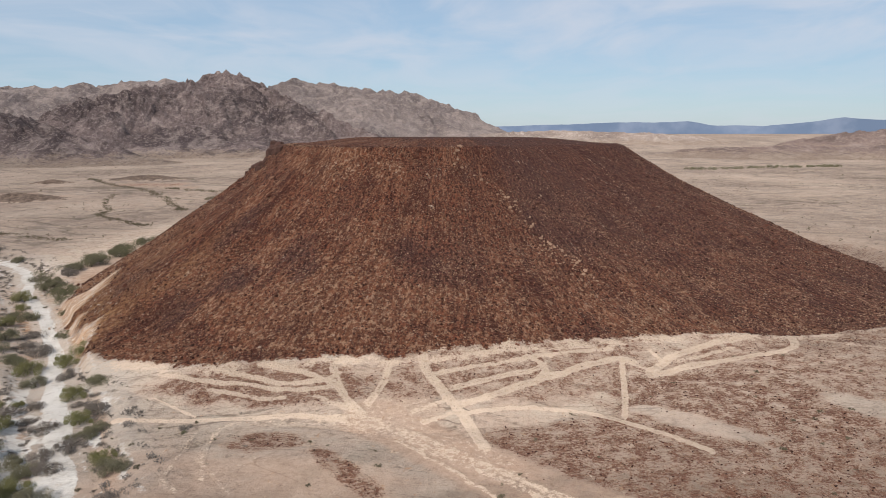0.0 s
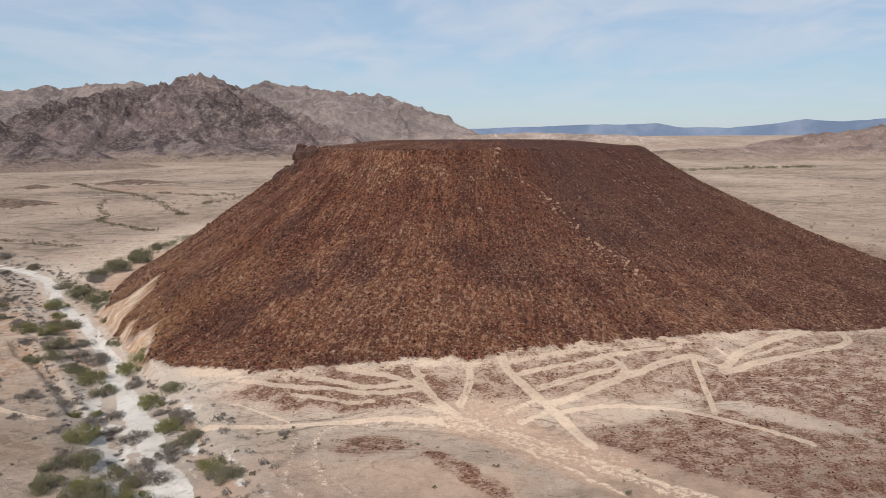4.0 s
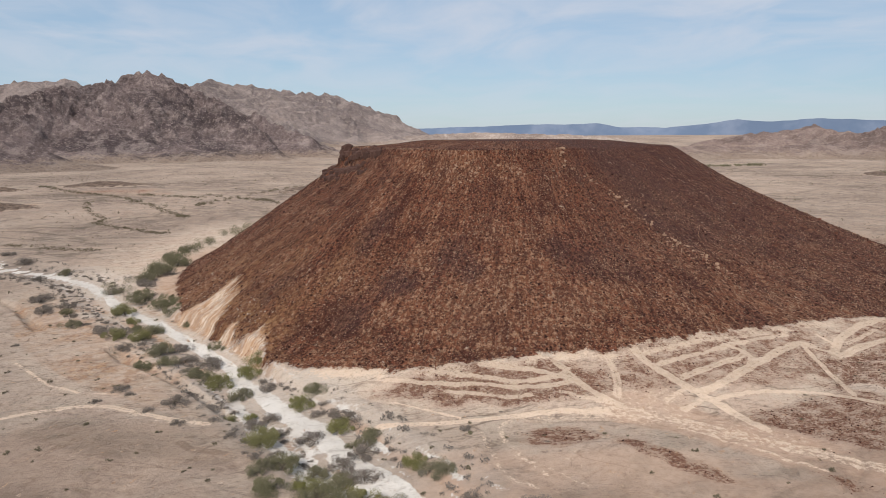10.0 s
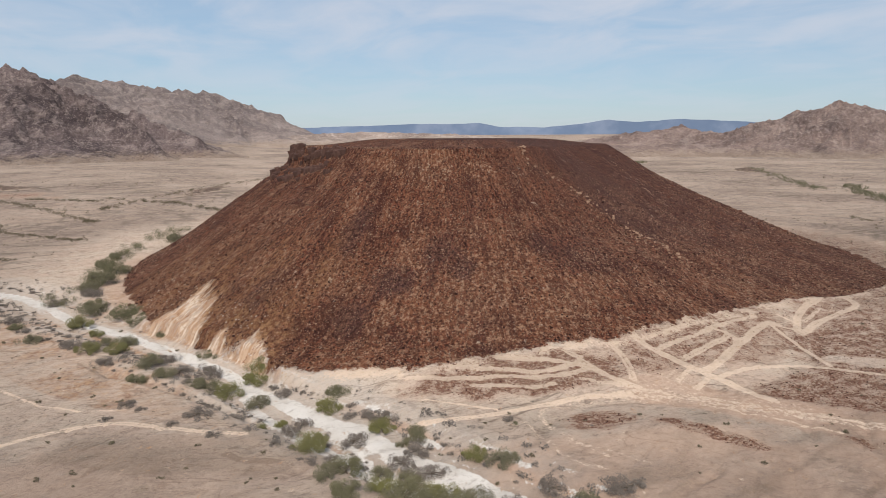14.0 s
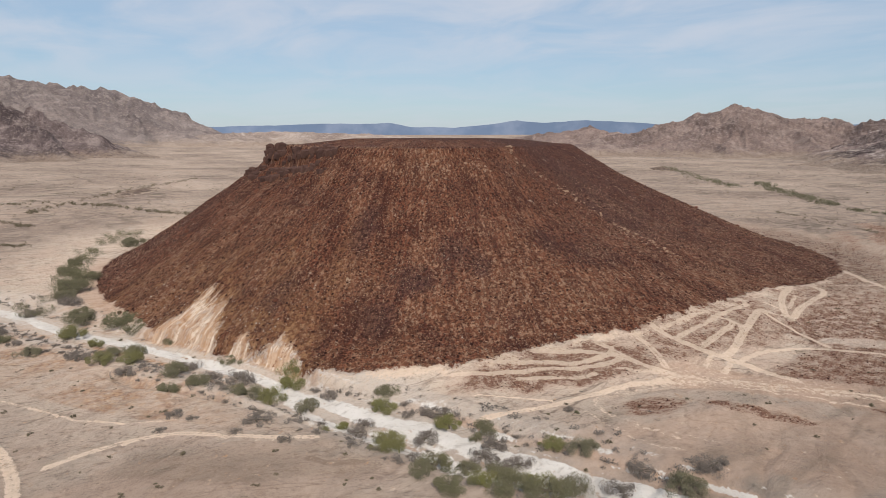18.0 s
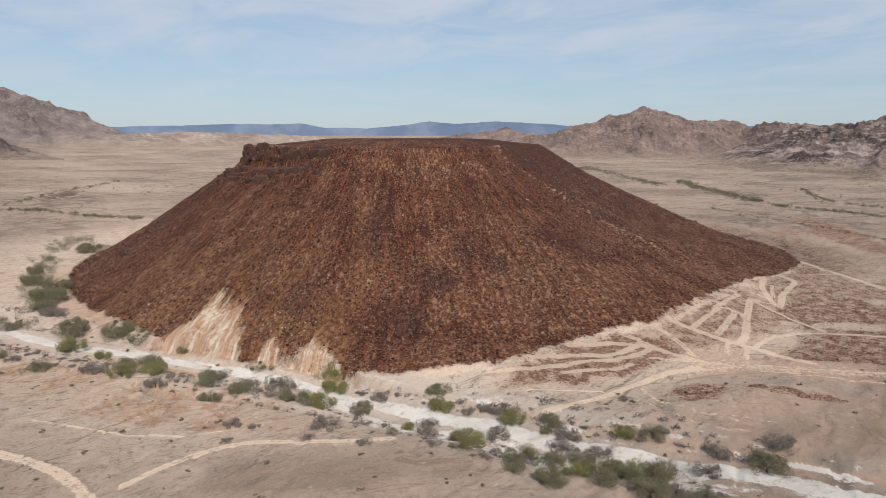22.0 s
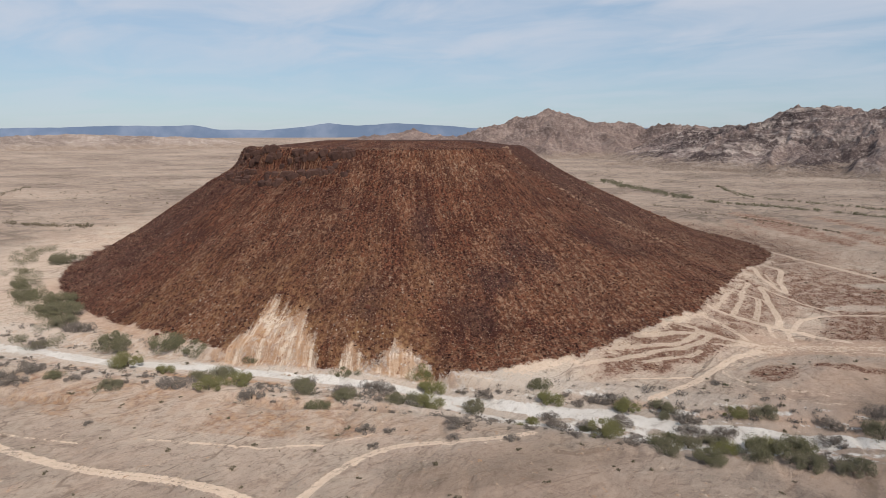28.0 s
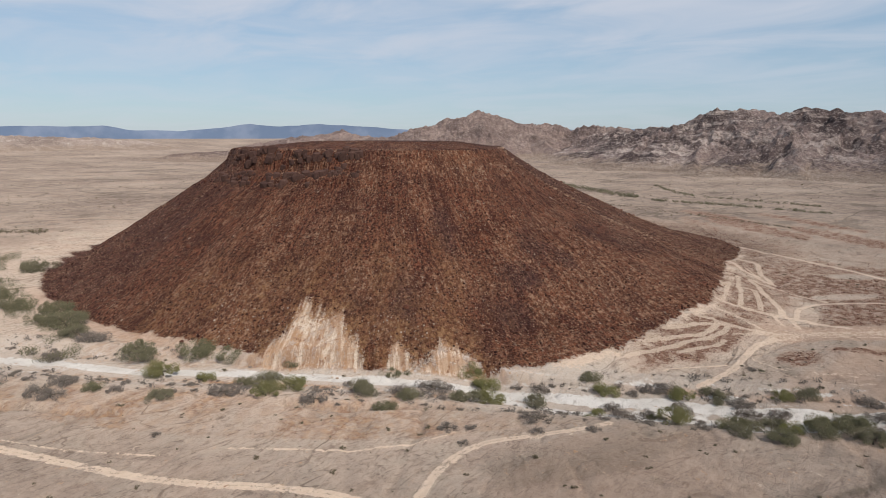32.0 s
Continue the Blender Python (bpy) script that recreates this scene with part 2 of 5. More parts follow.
DARK = [(-180, 149), (-165, 151), (-158, 152), (-152, 155), (-147, 159), (-141, 163), (-134, 168), (-128, 171), (-122, 173), (-117, 173), (-113, 171.5), (-109.6, 169.3), (-105.6, 163.8), (-102.5, 162), (-99, 162.8), (-96, 162.6), (-93, 159), (-89.5, 157), (-85, 155), (-79.5, 152), (-74, 150), (-70, 151.5), (-65, 151), (-58, 154), (-53, 162), (-49, 171), (-45, 177), (-40, 180), (-20, 184), (20, 175), (90, 160), (150, 150), (180, 149)]
# drop below the rim over the slope's run
FALL = [(0.0, 0.006), (0.02, 0.022), (0.05, 0.065), (0.12, 0.165), (0.27, 0.385), (0.45, 0.60), (0.62, 0.765), (0.78, 0.885), (0.90, 0.955), (1.0, 1.0)]
# the same below the western cliffs
FALL_WEST = [(0.0, 0.008), (0.02, 0.06), (0.05, 0.14), (0.08, 0.18), (0.20, 0.285), (0.45, 0.525), (0.62, 0.69), (0.78, 0.83), (0.90, 0.93), (1.0, 1.0)]
# the same on the southern front, with its long apron
FALL_FRONT = [(0.0, 0.006), (0.035, 0.085), (0.176, 0.305), (0.373, 0.557), (0.5, 0.67), (0.66, 0.825), (0.72, 0.88), (0.85, 0.945), (0.95, 0.985), (1.0, 1.0)]
# the same above the white toe, where the slope runs straight
FALL_TOE = [(0.0, 0.006), (0.04, 0.075), (0.25, 0.325), (0.56, 0.64), (0.83, 0.90), (0.93, 0.96), (1.0, 1.0)]
# the same on the longer south-eastern flank
FALL_EAST = [(0.0, 0.006), (0.03, 0.03), (0.10, 0.115), (0.25, 0.27), (0.44, 0.44), (0.60, 0.60), (0.78, 0.80), (0.90, 0.925), (1.0, 1.0)]


def by_bearing(table, deg):
    """Smooth values round the compass."""
    a, v = np.array([p[0] for p in table], float), np.array([p[1] for p in table], float)
    total = 0.0
    for shift in (-6, -3, 0, 3, 6):
        total = total + np.interp((deg + shift + 180) % 360 - 180, a, v)
    return total / 5


def plain(x, y):
    """The desert floor: it rises gently towards the mesa and then runs level, and far off up to the ranges."""
    lean = 0.01466 * x + 0.02165 * y
    r = np.hypot(x, y)
    z = 6.0 * np.tanh(lean / 6.0)
    z = z + 5.0 * smooth(330, 800, np.hypot(x + 330, y - 60)) * smooth(60, -200, x) * smooth(250, 500, y)
    z = z - 3.0 * smooth(350, 600, r) * smooth(50, 250, x) + 3.0 * smooth(800, 1400, r) * smooth(50, 250, x)
    return z + 44.0 * smooth(1500, 4600, r)


def rills(x, y):
    """Small drainage lines in the soil: 1 along their beds."""
    wx, wy = x + 9 * fbm(x / 30, y / 30, 2, 161), y + 9 * fbm(x / 30, y / 30, 2, 162)
    a = ridged((0.8 * wx + 0.6 * wy) / 70, (0.8 * wy - 0.6 * wx) / 24, 3, 163)
    b = ridged((0.7 * wx + 0.7 * wy) / 26, (0.7 * wy - 0.7 * wx) / 9, 2, 164)
    return np.clip(smooth(0.80, 0.97, a) + 0.6 * smooth(0.84, 0.98, b), 0, 1)


def ground_z(x, y):
    x, y = np.asarray(x, float), np.asarray(y, float)
    r = np.hypot(x - MESA[0], y - MESA[1])
    near = smooth(900, 300, r)
    z = plain(x, y) + near * (0.5 * fbm(x / 38, y / 38, 3, 5) + 0.16 * fbm(x / 6, y / 6, 3, 8) - 0.55 * rills(x, y))
    z = z + smooth(300, 800, r) * 3.0 * fbm(x / 160, y / 160, 4, 12)
    d = np.abs(along(x, y, WASH, 26)[0])
    wob = 3.0 * fbm(x / 14, y / 14, 3, 21)
    z = z - 1.9 * smooth(14, 6, d + 0.8 * wob)
    d2 = np.abs(along(x, y, WASH_ARM, 22)[0])
    z = z - 0.9 * smooth(9, 2.5, d2 + wob)
    d3 = np.minimum(np.abs(along(x, y, ARROYO, 8)[0]), np.abs(along(x, y, ARROYO_UP, 8)[0]))
    z = z - 1.4 * smooth(2.4, 0.5, d3 + 0.3 * wob)
    # rounded rise of bare soil south of the wash
    z = z + 2.2 * np.exp(-(((x + 60) / 26) ** 2 + ((y - 92) / 26) ** 2)) + 1.8 * np.exp(-(((x + 128) / 24) ** 2 + ((y - 130) / 26) ** 2))
    # spoil bank beside the road
    z = z + 1.6 * np.exp(-(((x + 24) / 16) ** 2 + ((y - 116) / 7) ** 2))
    return z


def mesa_z(x, y):
    x, y = np.asarray(x, float), np.asarray(y, float)
    dx, dy = x - MESA[0], y - MESA[1]
    r, deg = np.hypot(dx, dy), np.degrees(np.arctan2(dy, dx))
    foot, rim = by_bearing(FOOT, deg), by_bearing(RIM, deg)
    rim = rim + 2.2 * fbm(deg / 9, deg * 0 + 3.3, 3, 31)
    u = (r - rim) / (foot - rim)
    base = plain(x, y) - 0.6
    fall = np.interp(np.clip(u, 0, 1), [p[0] for p in FALL], [p[1] for p in FALL])
    east = 0.6 * smooth(-48, -18, deg) * smooth(40, 5, deg)
    turned = deg - 360 * (deg > 0)
    west = smooth(-140, -158, turned) * smooth(-225, -210, turned)
    fall = fall + west * (np.interp(np.clip(u, 0, 1), [p[0] for p in FALL_WEST], [p[1] for p in FALL_WEST]) - fall)
    front = smooth(-138, -122, deg) * smooth(-60, -80, deg)
    fall = fall + front * (np.interp(np.clip(u, 0, 1), [p[0] for p in FALL_FRONT], [p[1] for p in FALL_FRONT]) - fall)
    toe = smooth(-156, -144, deg) * smooth(-120, -132, deg)
    fall = fall + toe * (np.interp(np.clip(u, 0, 1), [p[0] for p in FALL_TOE], [p[1] for p in FALL_TOE]) - fall)
    fall = fall + east * (np.interp(np.clip(u, 0, 1), [p[0] for p in FALL_EAST], [p[1] for p in FALL_EAST]) - fall)
    z = TOP + 1.6 - 2.7 * smooth(0.5, 1.0, r / rim) - (TOP - base) * fall + 0.9 * np.clip(-u * 6, 0, 1) * smooth(0.3, 0.7, np.clip(-u, 0, 1)) - np.maximum(u - 1, 0) * 14
    on_slope = smooth(-0.02, 0.06, u) * smooth(1.05, 0.85, u)
    # rills down the slope and rubble
    z = z + on_slope * (0.9 * fbm(deg / 3.1 + 0.6 * fbm(x / 30, y / 30, 2, 44), r / 90, 3, 41) + 0.5 * fbm(x / 2.8, y / 2.8, 3, 47) + 0.8 * fbm(x / 17, y / 17, 2, 51))
    # the uneven top
    z = z + np.where(u < 0, 0.35 * fbm(x / 9, y / 9, 3, 61), 0)
    # two rock bands under the western rim
    band = smooth(-184, -172, deg - 360 * (deg > 90)) * smooth(-128, -140, deg - 360 * (deg > 90))
    broken = 1.2 * fbm(x / 7, y / 7, 3, 71)
    for level, height in ((50.3, 2.6), (44.5, 3.0)):
        edge = level + broken + 1.6 * fbm(deg / 7, deg * 0 + level, 2, 73)
        step = smooth(edge - 0.9, edge + 0.9, z) - smooth(edge - 4.5, edge + 4.5, z)
        z = z + band * height * step * np.clip(0.65 + 1.5 * fbm(x / 11, y / 11, 2, 75), 0, 1.3)
    return z - 3.0 * smooth(8.5, 5.0, np.abs(along(x, y, WASH, 12)[0]))


def blob(x, y, cx, cy, rx, ry, turn=0.0, rough=0.25, seed=0):
    """A patch with a soft, ragged edge: 1 inside, 0 outside."""
    out = np.zeros(np.shape(x))
    reach = 1.7 * max(rx, ry)
    near = np.nonzero((np.abs(x - cx) < reach) & (np.abs(y - cy) < reach))
    x, y = x[near], y[near]
    c, s = math.cos(radians(turn)), math.sin(radians(turn))
    dx, dy = x - cx, y - cy
    q = np.hypot((dx * c + dy * s) / rx, (-dx * s + dy * c) / ry)
    out[near] = smooth(1.15, 0.75, q + rough * 1.6 * fbm(x / (0.35 * rx + 2), y / (0.35 * ry + 2), 4, 80 + seed))
    return out


def cover(x, y):
    """What covers the ground at each place: pale tracks, wash sand, dark rubble, brown gravel, red soil, white rock."""
    dx, dy = x - MESA[0], y - MESA[1]
    r, deg = np.hypot(dx, dy), np.degrees(np.arctan2(dy, dx))
    out = {}
    # tracks
    pale = np.zeros(np.shape(x))
    wob = 0.8 * fbm(x / 4, y / 4, 3, 91)
    for k, (name, half, strength, line) in enumerate(TRACKS):
        d, way = along(x, y, line, half + 4)
        spot = np.nonzero(np.abs(d) < half + 3)
        d, way = np.abs(d[spot]), way[spot]
        edge = smooth(half * 1.3, half * 0.6, d + 0.5 * wob[spot])
        rut = 1 - 0.28 * smooth(half * 0.28, 0.0, d) * (half > 1)
        worn = strength * edge * rut * np.clip(0.95 + 0.7 * fbm(way / 9, d * 0 + k, 3, 93), 0.5, 1)
        pale[spot] = np.maximum(pale[spot], worn)
    dark_edge = by_bearing(DARK, deg) + 3.2 * fbm(deg / 2.2, r / 30, 4, 95) + 2.2 * fbm(x / 2.6, y / 2.6, 3, 97)
    front = smooth(-132, -118, deg) * smooth(-38, -52, deg)
    skirt = smooth(8, 1, r - dark_edge + 2.5 * fbm(x / 6, y / 6, 3, 96)) * front
    churned = np.clip(0.6 + 1.5 * fbm(x / 7, y / 7, 4, 99) + 0.6 * fbm(x / 1.8, y / 1.8, 3, 98), 0, 1)
    pale = np.maximum(pale, skirt * (0.10 + 0.8 * churned))
    yard = np.maximum(blob(x, y, -10, 134, 11, 8, 20, 0.3, 1), blob(x, y, 2, 121, 19, 5.5, -38, 0.25, 2))
    pale = np.maximum(pale, 0.3 * yard)
    field = blob(x, y, -18, 150, 45, 19, 6, 0.25, 3) + blob(x, y, 42, 160, 26, 17, 30, 0.25, 4)
    pale = np.maximum(pale, np.clip(field, 0, 1) * smooth(0.5, 0.9, churned) * 0.25)
    pale = np.maximum(pale, 0.9 * blob(x, y, 140, 236, 15, 8, 55, 0.3, 20))
    out["pale"] = np.clip(pale, 0, 1)
    # rubble of the mesa
    out["rubble"] = smooth(1.6, -1.6, r - dark_edge)
    strewn = smooth(42, 2, r - dark_edge) * smooth(-62, -52, deg) * smooth(40, 5, deg) * (1 - out["pale"])
    out["rubble"] = np.maximum(out["rubble"], strewn * np.clip(0.42 + 0.7 * fbm(x / 10, y / 10, 3, 157), 0, 0.6))
    # sand of the wash
    d, way = along(x, y, WASH, 40)
    d2 = np.abs(along(x, y, WASH_ARM, 26)[0])
    wobble = 2.6 * fbm(x / 12, y / 12, 4, 101)
    half = 2.0 + 0.5 * smooth(170, 140, y) + 1.1 * fbm(way / 16, way * 0 + 4, 2, 104)
    bend = d + 0.8 * fbm(way / 22, way * 0 + 8, 2, 106)
    bed = smooth(0.6, -0.6, np.abs(bend) + 0.3 * wobble - half)
    arm = smooth(2.2, 1.0, d2 + 0.9 * wobble) * np.clip(0.7 + 1.2 * fbm(x / 9, y / 9, 2, 109), 0, 1)
    bars = smooth(-0.02, 0.16, fbm(way / 17, d / 3.4, 4, 102)) * smooth(17, 8, np.abs(d) + 1.6 * wobble) * 0.62 * (0.8 + 0.4 * smooth(170, 120, y))
    braid = smooth(-1, 1, d) * smooth(14, 10.5, d + wobble) * smooth(152, 138, y) * smooth(85, 100, y) * np.clip(0.62 + 1.3 * fbm(way / 11, d / 2.6, 3, 110), 0, 0.9)
    out["sand"] = np.clip(np.maximum(np.maximum(bed, arm), np.maximum(bars, braid)), 0, 1)
    out["silt"] = smooth(19, 12, np.abs(d) + 1.5 * wobble)
    # brown gravel
    g = np.maximum(blob(x, y, 30, 122, 30, 13, 8, 0.35, 5), blob(x, y, 62, 140, 30, 24, 20, 0.4, 6))
    g = np.maximum(g, blob(x, y, 85, 155, 40, 30, 30, 0.4, 7) * 0.85)
    g = np.maximum(g, blob(x, y, -34, 124, 8, 5.5, 0, 0.3, 8))
    g = np.maximum(g, blob(x, y, -16.5, 111, 14, 2.6, -48, 0.4, 9))
    g = np.maximum(g, blob(x, y, 40, 90, 45, 14, -35, 0.35, 10))
    g = np.maximum(g, blob(x, y, 30, 152, 22, 9, 25, 0.35, 11) * 0.8)
    g = np.maximum(g, blob(x, y, -38, 149, 30, 9, -8, 0.35, 12) * 1.15)
    g = np.maximum(g, blob(x, y, 20, 160, 40, 16, 22, 0.3, 18) * 0.9)
    g = np.maximum(g, blob(x, y, 75, 110, 60, 40, 20, 0.4, 19) * 0.9)
    g = np.maximum(g, blob(x, y, 140, 205, 40, 12, 50, 0.4, 13) * 0.8)
    g = np.maximum(g, blob(x, y, 190, 235, 60, 9, 35, 0.4, 17) * 0.8)
    for gx_, gy_, ga, gb in ((215, 215, 55, 13), (258, 252, 55, 10), (205, 160, 60, 12), (270, 200, 60, 9)):
        g = np.maximum(g, 0.95 * blob(x, y, gx_, gy_, ga, gb, 52, 0.4, 26))
    g = np.maximum(g, blob(x, y, -359, 589, 48, 17, -20, 0.3, 21))
    g = np.maximum(g, blob(x, y, -288, 688, 55, 20, -25, 0.4, 22) * 0.9)
    g = np.maximum(g, smooth(52, 4, r - dark_edge + 9 * fbm(x / 12, y / 12, 3, 159)) * smooth(-66, -54, deg) * smooth(30, 0, deg) * 1.15)
    road = np.abs(along(x, y, [(-14, 134), (-2, 123), (14, 107.5), (40, 86), (80, 55)], 14)[0])
    bare = smooth(8.5, 6.0, road + 1.6 * fbm(x / 5, y / 5, 3, 122))
    g = g * (1 - 0.95 * bare)
    flat = np.maximum(blob(x, y, 51, 131, 14, 4, -38, 0.35, 23), blob(x, y, 92, 136, 12, 5, -50, 0.35, 24))
    g = g * (1 - 0.85 * flat)
    out["silt"] = np.maximum(out["silt"], 0.35 * flat)
    out["gravel"] = np.clip(g * (0.85 + 1.3 * np.clip(fbm(x / 3.5, y / 3.5, 4, 105), -0.4, 0.4)), 0, 1) * (1 - out["rubble"])
    # reddish soil
    red = np.maximum(blob(x, y, 5, 119, 17, 4.5, -38, 0.3, 14), 0.35 * blob(x, y, -62, 100, 26, 18, 20, 0.5, 15))
    red = np.maximum(red, 0.3 * blob(x, y, -125, 128, 34, 16, -10, 0.6, 16))
    red = np.maximum(red, 0.7 * smooth(8, 0, np.abs(r - dark_edge - 2)) * smooth(-150, -165, deg - 360 * (deg > 0)) * smooth(-200, -190, deg - 360 * (deg > 0)))
    red = np.maximum(red, 0.8 * smooth(2.2, 0.8, np.abs(np.abs(d) + 0.6 * wobble - 7.5)) * smooth(160, 140, y))
    red = np.maximum(red, np.maximum(0.55 * yard, 0.75 * bare))
    red = np.maximum(red, 0.55 * blob(x, y, -22, 98, 48, 15, -20, 0.5, 25))
    out["red"] = np.clip(red, 0, 1)
    slope_cover(x, y, r, deg, out)
    dry = smooth(3.2, 5.5, np.abs(d) + 0.5 * wobble)
    for key in ("white", "ochre", "rubble"):
        out[key] = out[key] * dry
    brush = smooth(168, 240, r) * np.clip(0.75 + 1.1 * fbm(x / 120, y / 120, 4, 121), 0, 1)
    out["brush"] = np.clip(brush, 0, 1)
    cut = np.minimum(np.abs(along(x, y, ARROYO, 8)[0]), np.abs(along(x, y, ARROYO_UP, 8)[0]))
    out["rill"] = np.maximum(rills(x, y) * smooth(700, 350, r), 1.4 * smooth(1.7, 0.6, cut + 0.2 * wobble)) * (1 - out["rubble"])
    out["bearing"], out["reach"] = deg, r
    return out


def slope_cover(x, y, r, deg, out):
    """Adds what covers the mesa itself."""
    near = np.nonzero(r < 205)
    for key in ("white", "ochre", "buff", "dark_tone"):
        out[key] = np.zeros(np.shape(x))
    x, y, r, deg = x[near], y[near], r[near], deg[near]
    # white weathered rock at the western toe: where it begins, by bearing
    finger = 10.0 * fbm(deg / 1.3, r / 40, 3, 107) + 7.0 * fbm(deg / 0.5, r / 25, 3, 108)
    start = np.interp(deg, [-150, -148, -146.8, -145.5, -144, -142, -140, -138.5, -136.8, -136.2], [178, 168, 160, 150, 144, 146, 148, 152, 164, 176])
    second = np.interp(deg, [-136.5, -135.2, -133.8, -131.8, -129.2, -127, -125.5], [176, 168, 160, 166, 161, 166, 178])
    white = np.maximum(smooth(-5, 6, r - start + 1.3 * finger), smooth(-2, 3, r - second + 0.5 * finger)) * smooth(176, 172, r + 0.4 * finger)
    white = np.clip(white * smooth(-156, -151, deg) * smooth(-124, -126, deg) * 0.95, 0, 1)
    rust = 0.75 * smooth(-172, -160, deg) * smooth(-118, -132, deg) * smooth(108, 140, r) * np.clip(0.55 + 2.0 * fbm(deg / 3, r / 30, 3, 118), 0, 1)
    ochre = smooth(-20, 2, r - np.minimum(start, second) + finger) * smooth(178, 172, r) * smooth(-158, -152, deg) * smooth(-122, -127, deg)
    out["ochre"][near] = np.clip(np.maximum(ochre, rust), 0, 1)
    out["white"][near] = np.clip(white, 0, 1)
    out["rubble"] = np.clip(out["rubble"] * (1 - out["white"]), 0, 1)
    # buff streaks and dark fans on the slope
    buff = np.clip(0.50 + 1.5 * fbm(deg / 6.0, r / 26, 3, 111) + 1.2 * fbm(deg / 1.6, r / 9, 3, 112), 0, 1)
    buff = np.maximum(buff * 0.75, smooth(3.2, 0.6, np.hypot((deg + 137.4) / 0.55, (r - 138) / 4)))
    buff = np.maximum(buff, 0.9 * smooth(-140, -128, deg) * smooth(-92, -100, deg) * smooth(78, 84, r) * smooth(104, 88, r) * np.clip(0.75 + 1.5 * fbm(x / 6, y / 6, 3, 119), 0, 1))
    buff = np.maximum(buff, 0.95 * smooth(1.5, 0.4, np.abs(deg + 73 - (r - 80) * 0.10 + 1.2 * fbm(x / 9, y / 9, 2, 114))) * smooth(72, 78, r) * smooth(112, 96, r) * np.clip(0.7 + 1.4 * fbm(x / 3, y / 3, 2, 115), 0, 1))
    dark_tone = np.maximum(smooth(13, 5, np.abs(deg + 66)) * smooth(130, 95, r) * 0.9, smooth(9, 3, np.abs(deg + 92 - (r - 110) * 0.08)) * smooth(100, 122, r) * smooth(140, 128, r) * 0.6)
    # darker across the east, west and north sides, by bearing
    dark_tone = np.maximum(dark_tone, smooth(-72, -52, deg) * smooth(60, 0, deg) * (0.55 + 0.3 * smooth(125, 95, r)))
    dark_tone = np.maximum(dark_tone, smooth(-168, -184, deg - 360 * (deg > 0)) * 0.6)
    for fdeg, fr, fwide, flong in ((-112.4, 125, 6, 9), (-109, 131, 4, 7), (-126, 118, 4, 13), (-118, 138, 7, 8), (-97, 118, 5, 8), (-133, 146, 4, 9), (-121, 152, 6, 8)):
        dark_tone = np.maximum(dark_tone, 0.85 * smooth(1.3, 0.4, np.hypot((deg - fdeg) * fr / 57.3 / fwide, (r - fr) / flong) + 0.5 * fbm(x / 4, y / 4, 3, 120)))
    dark_tone = np.maximum(dark_tone, 0.25 * smooth(-100, -66, deg) * smooth(60, 20, deg))
    buff = buff * (0.72 + 0.35 * smooth(-85, -128, deg) * smooth(-178, -160, deg) + 0.85 * smooth(-84, -66, deg) * smooth(-20, -45, deg) * smooth(105, 130, r))
    buff = buff + 0.45 * smooth(-124, -110, deg) * smooth(-74, -82, deg) * smooth(100, 125, r) * np.clip(0.7 + 1.2 * fbm(x / 8, y / 8, 3, 123), 0, 1)
    out["buff"][near] = np.clip(buff * (1 - 0.75 * dark_tone), 0, 1)
    out["dark_tone"][near] = np.clip(dark_tone + 2.2 * np.clip(fbm(deg / 6.5, r / 22, 4, 117) - 0.08, 0, 1), 0, 1)


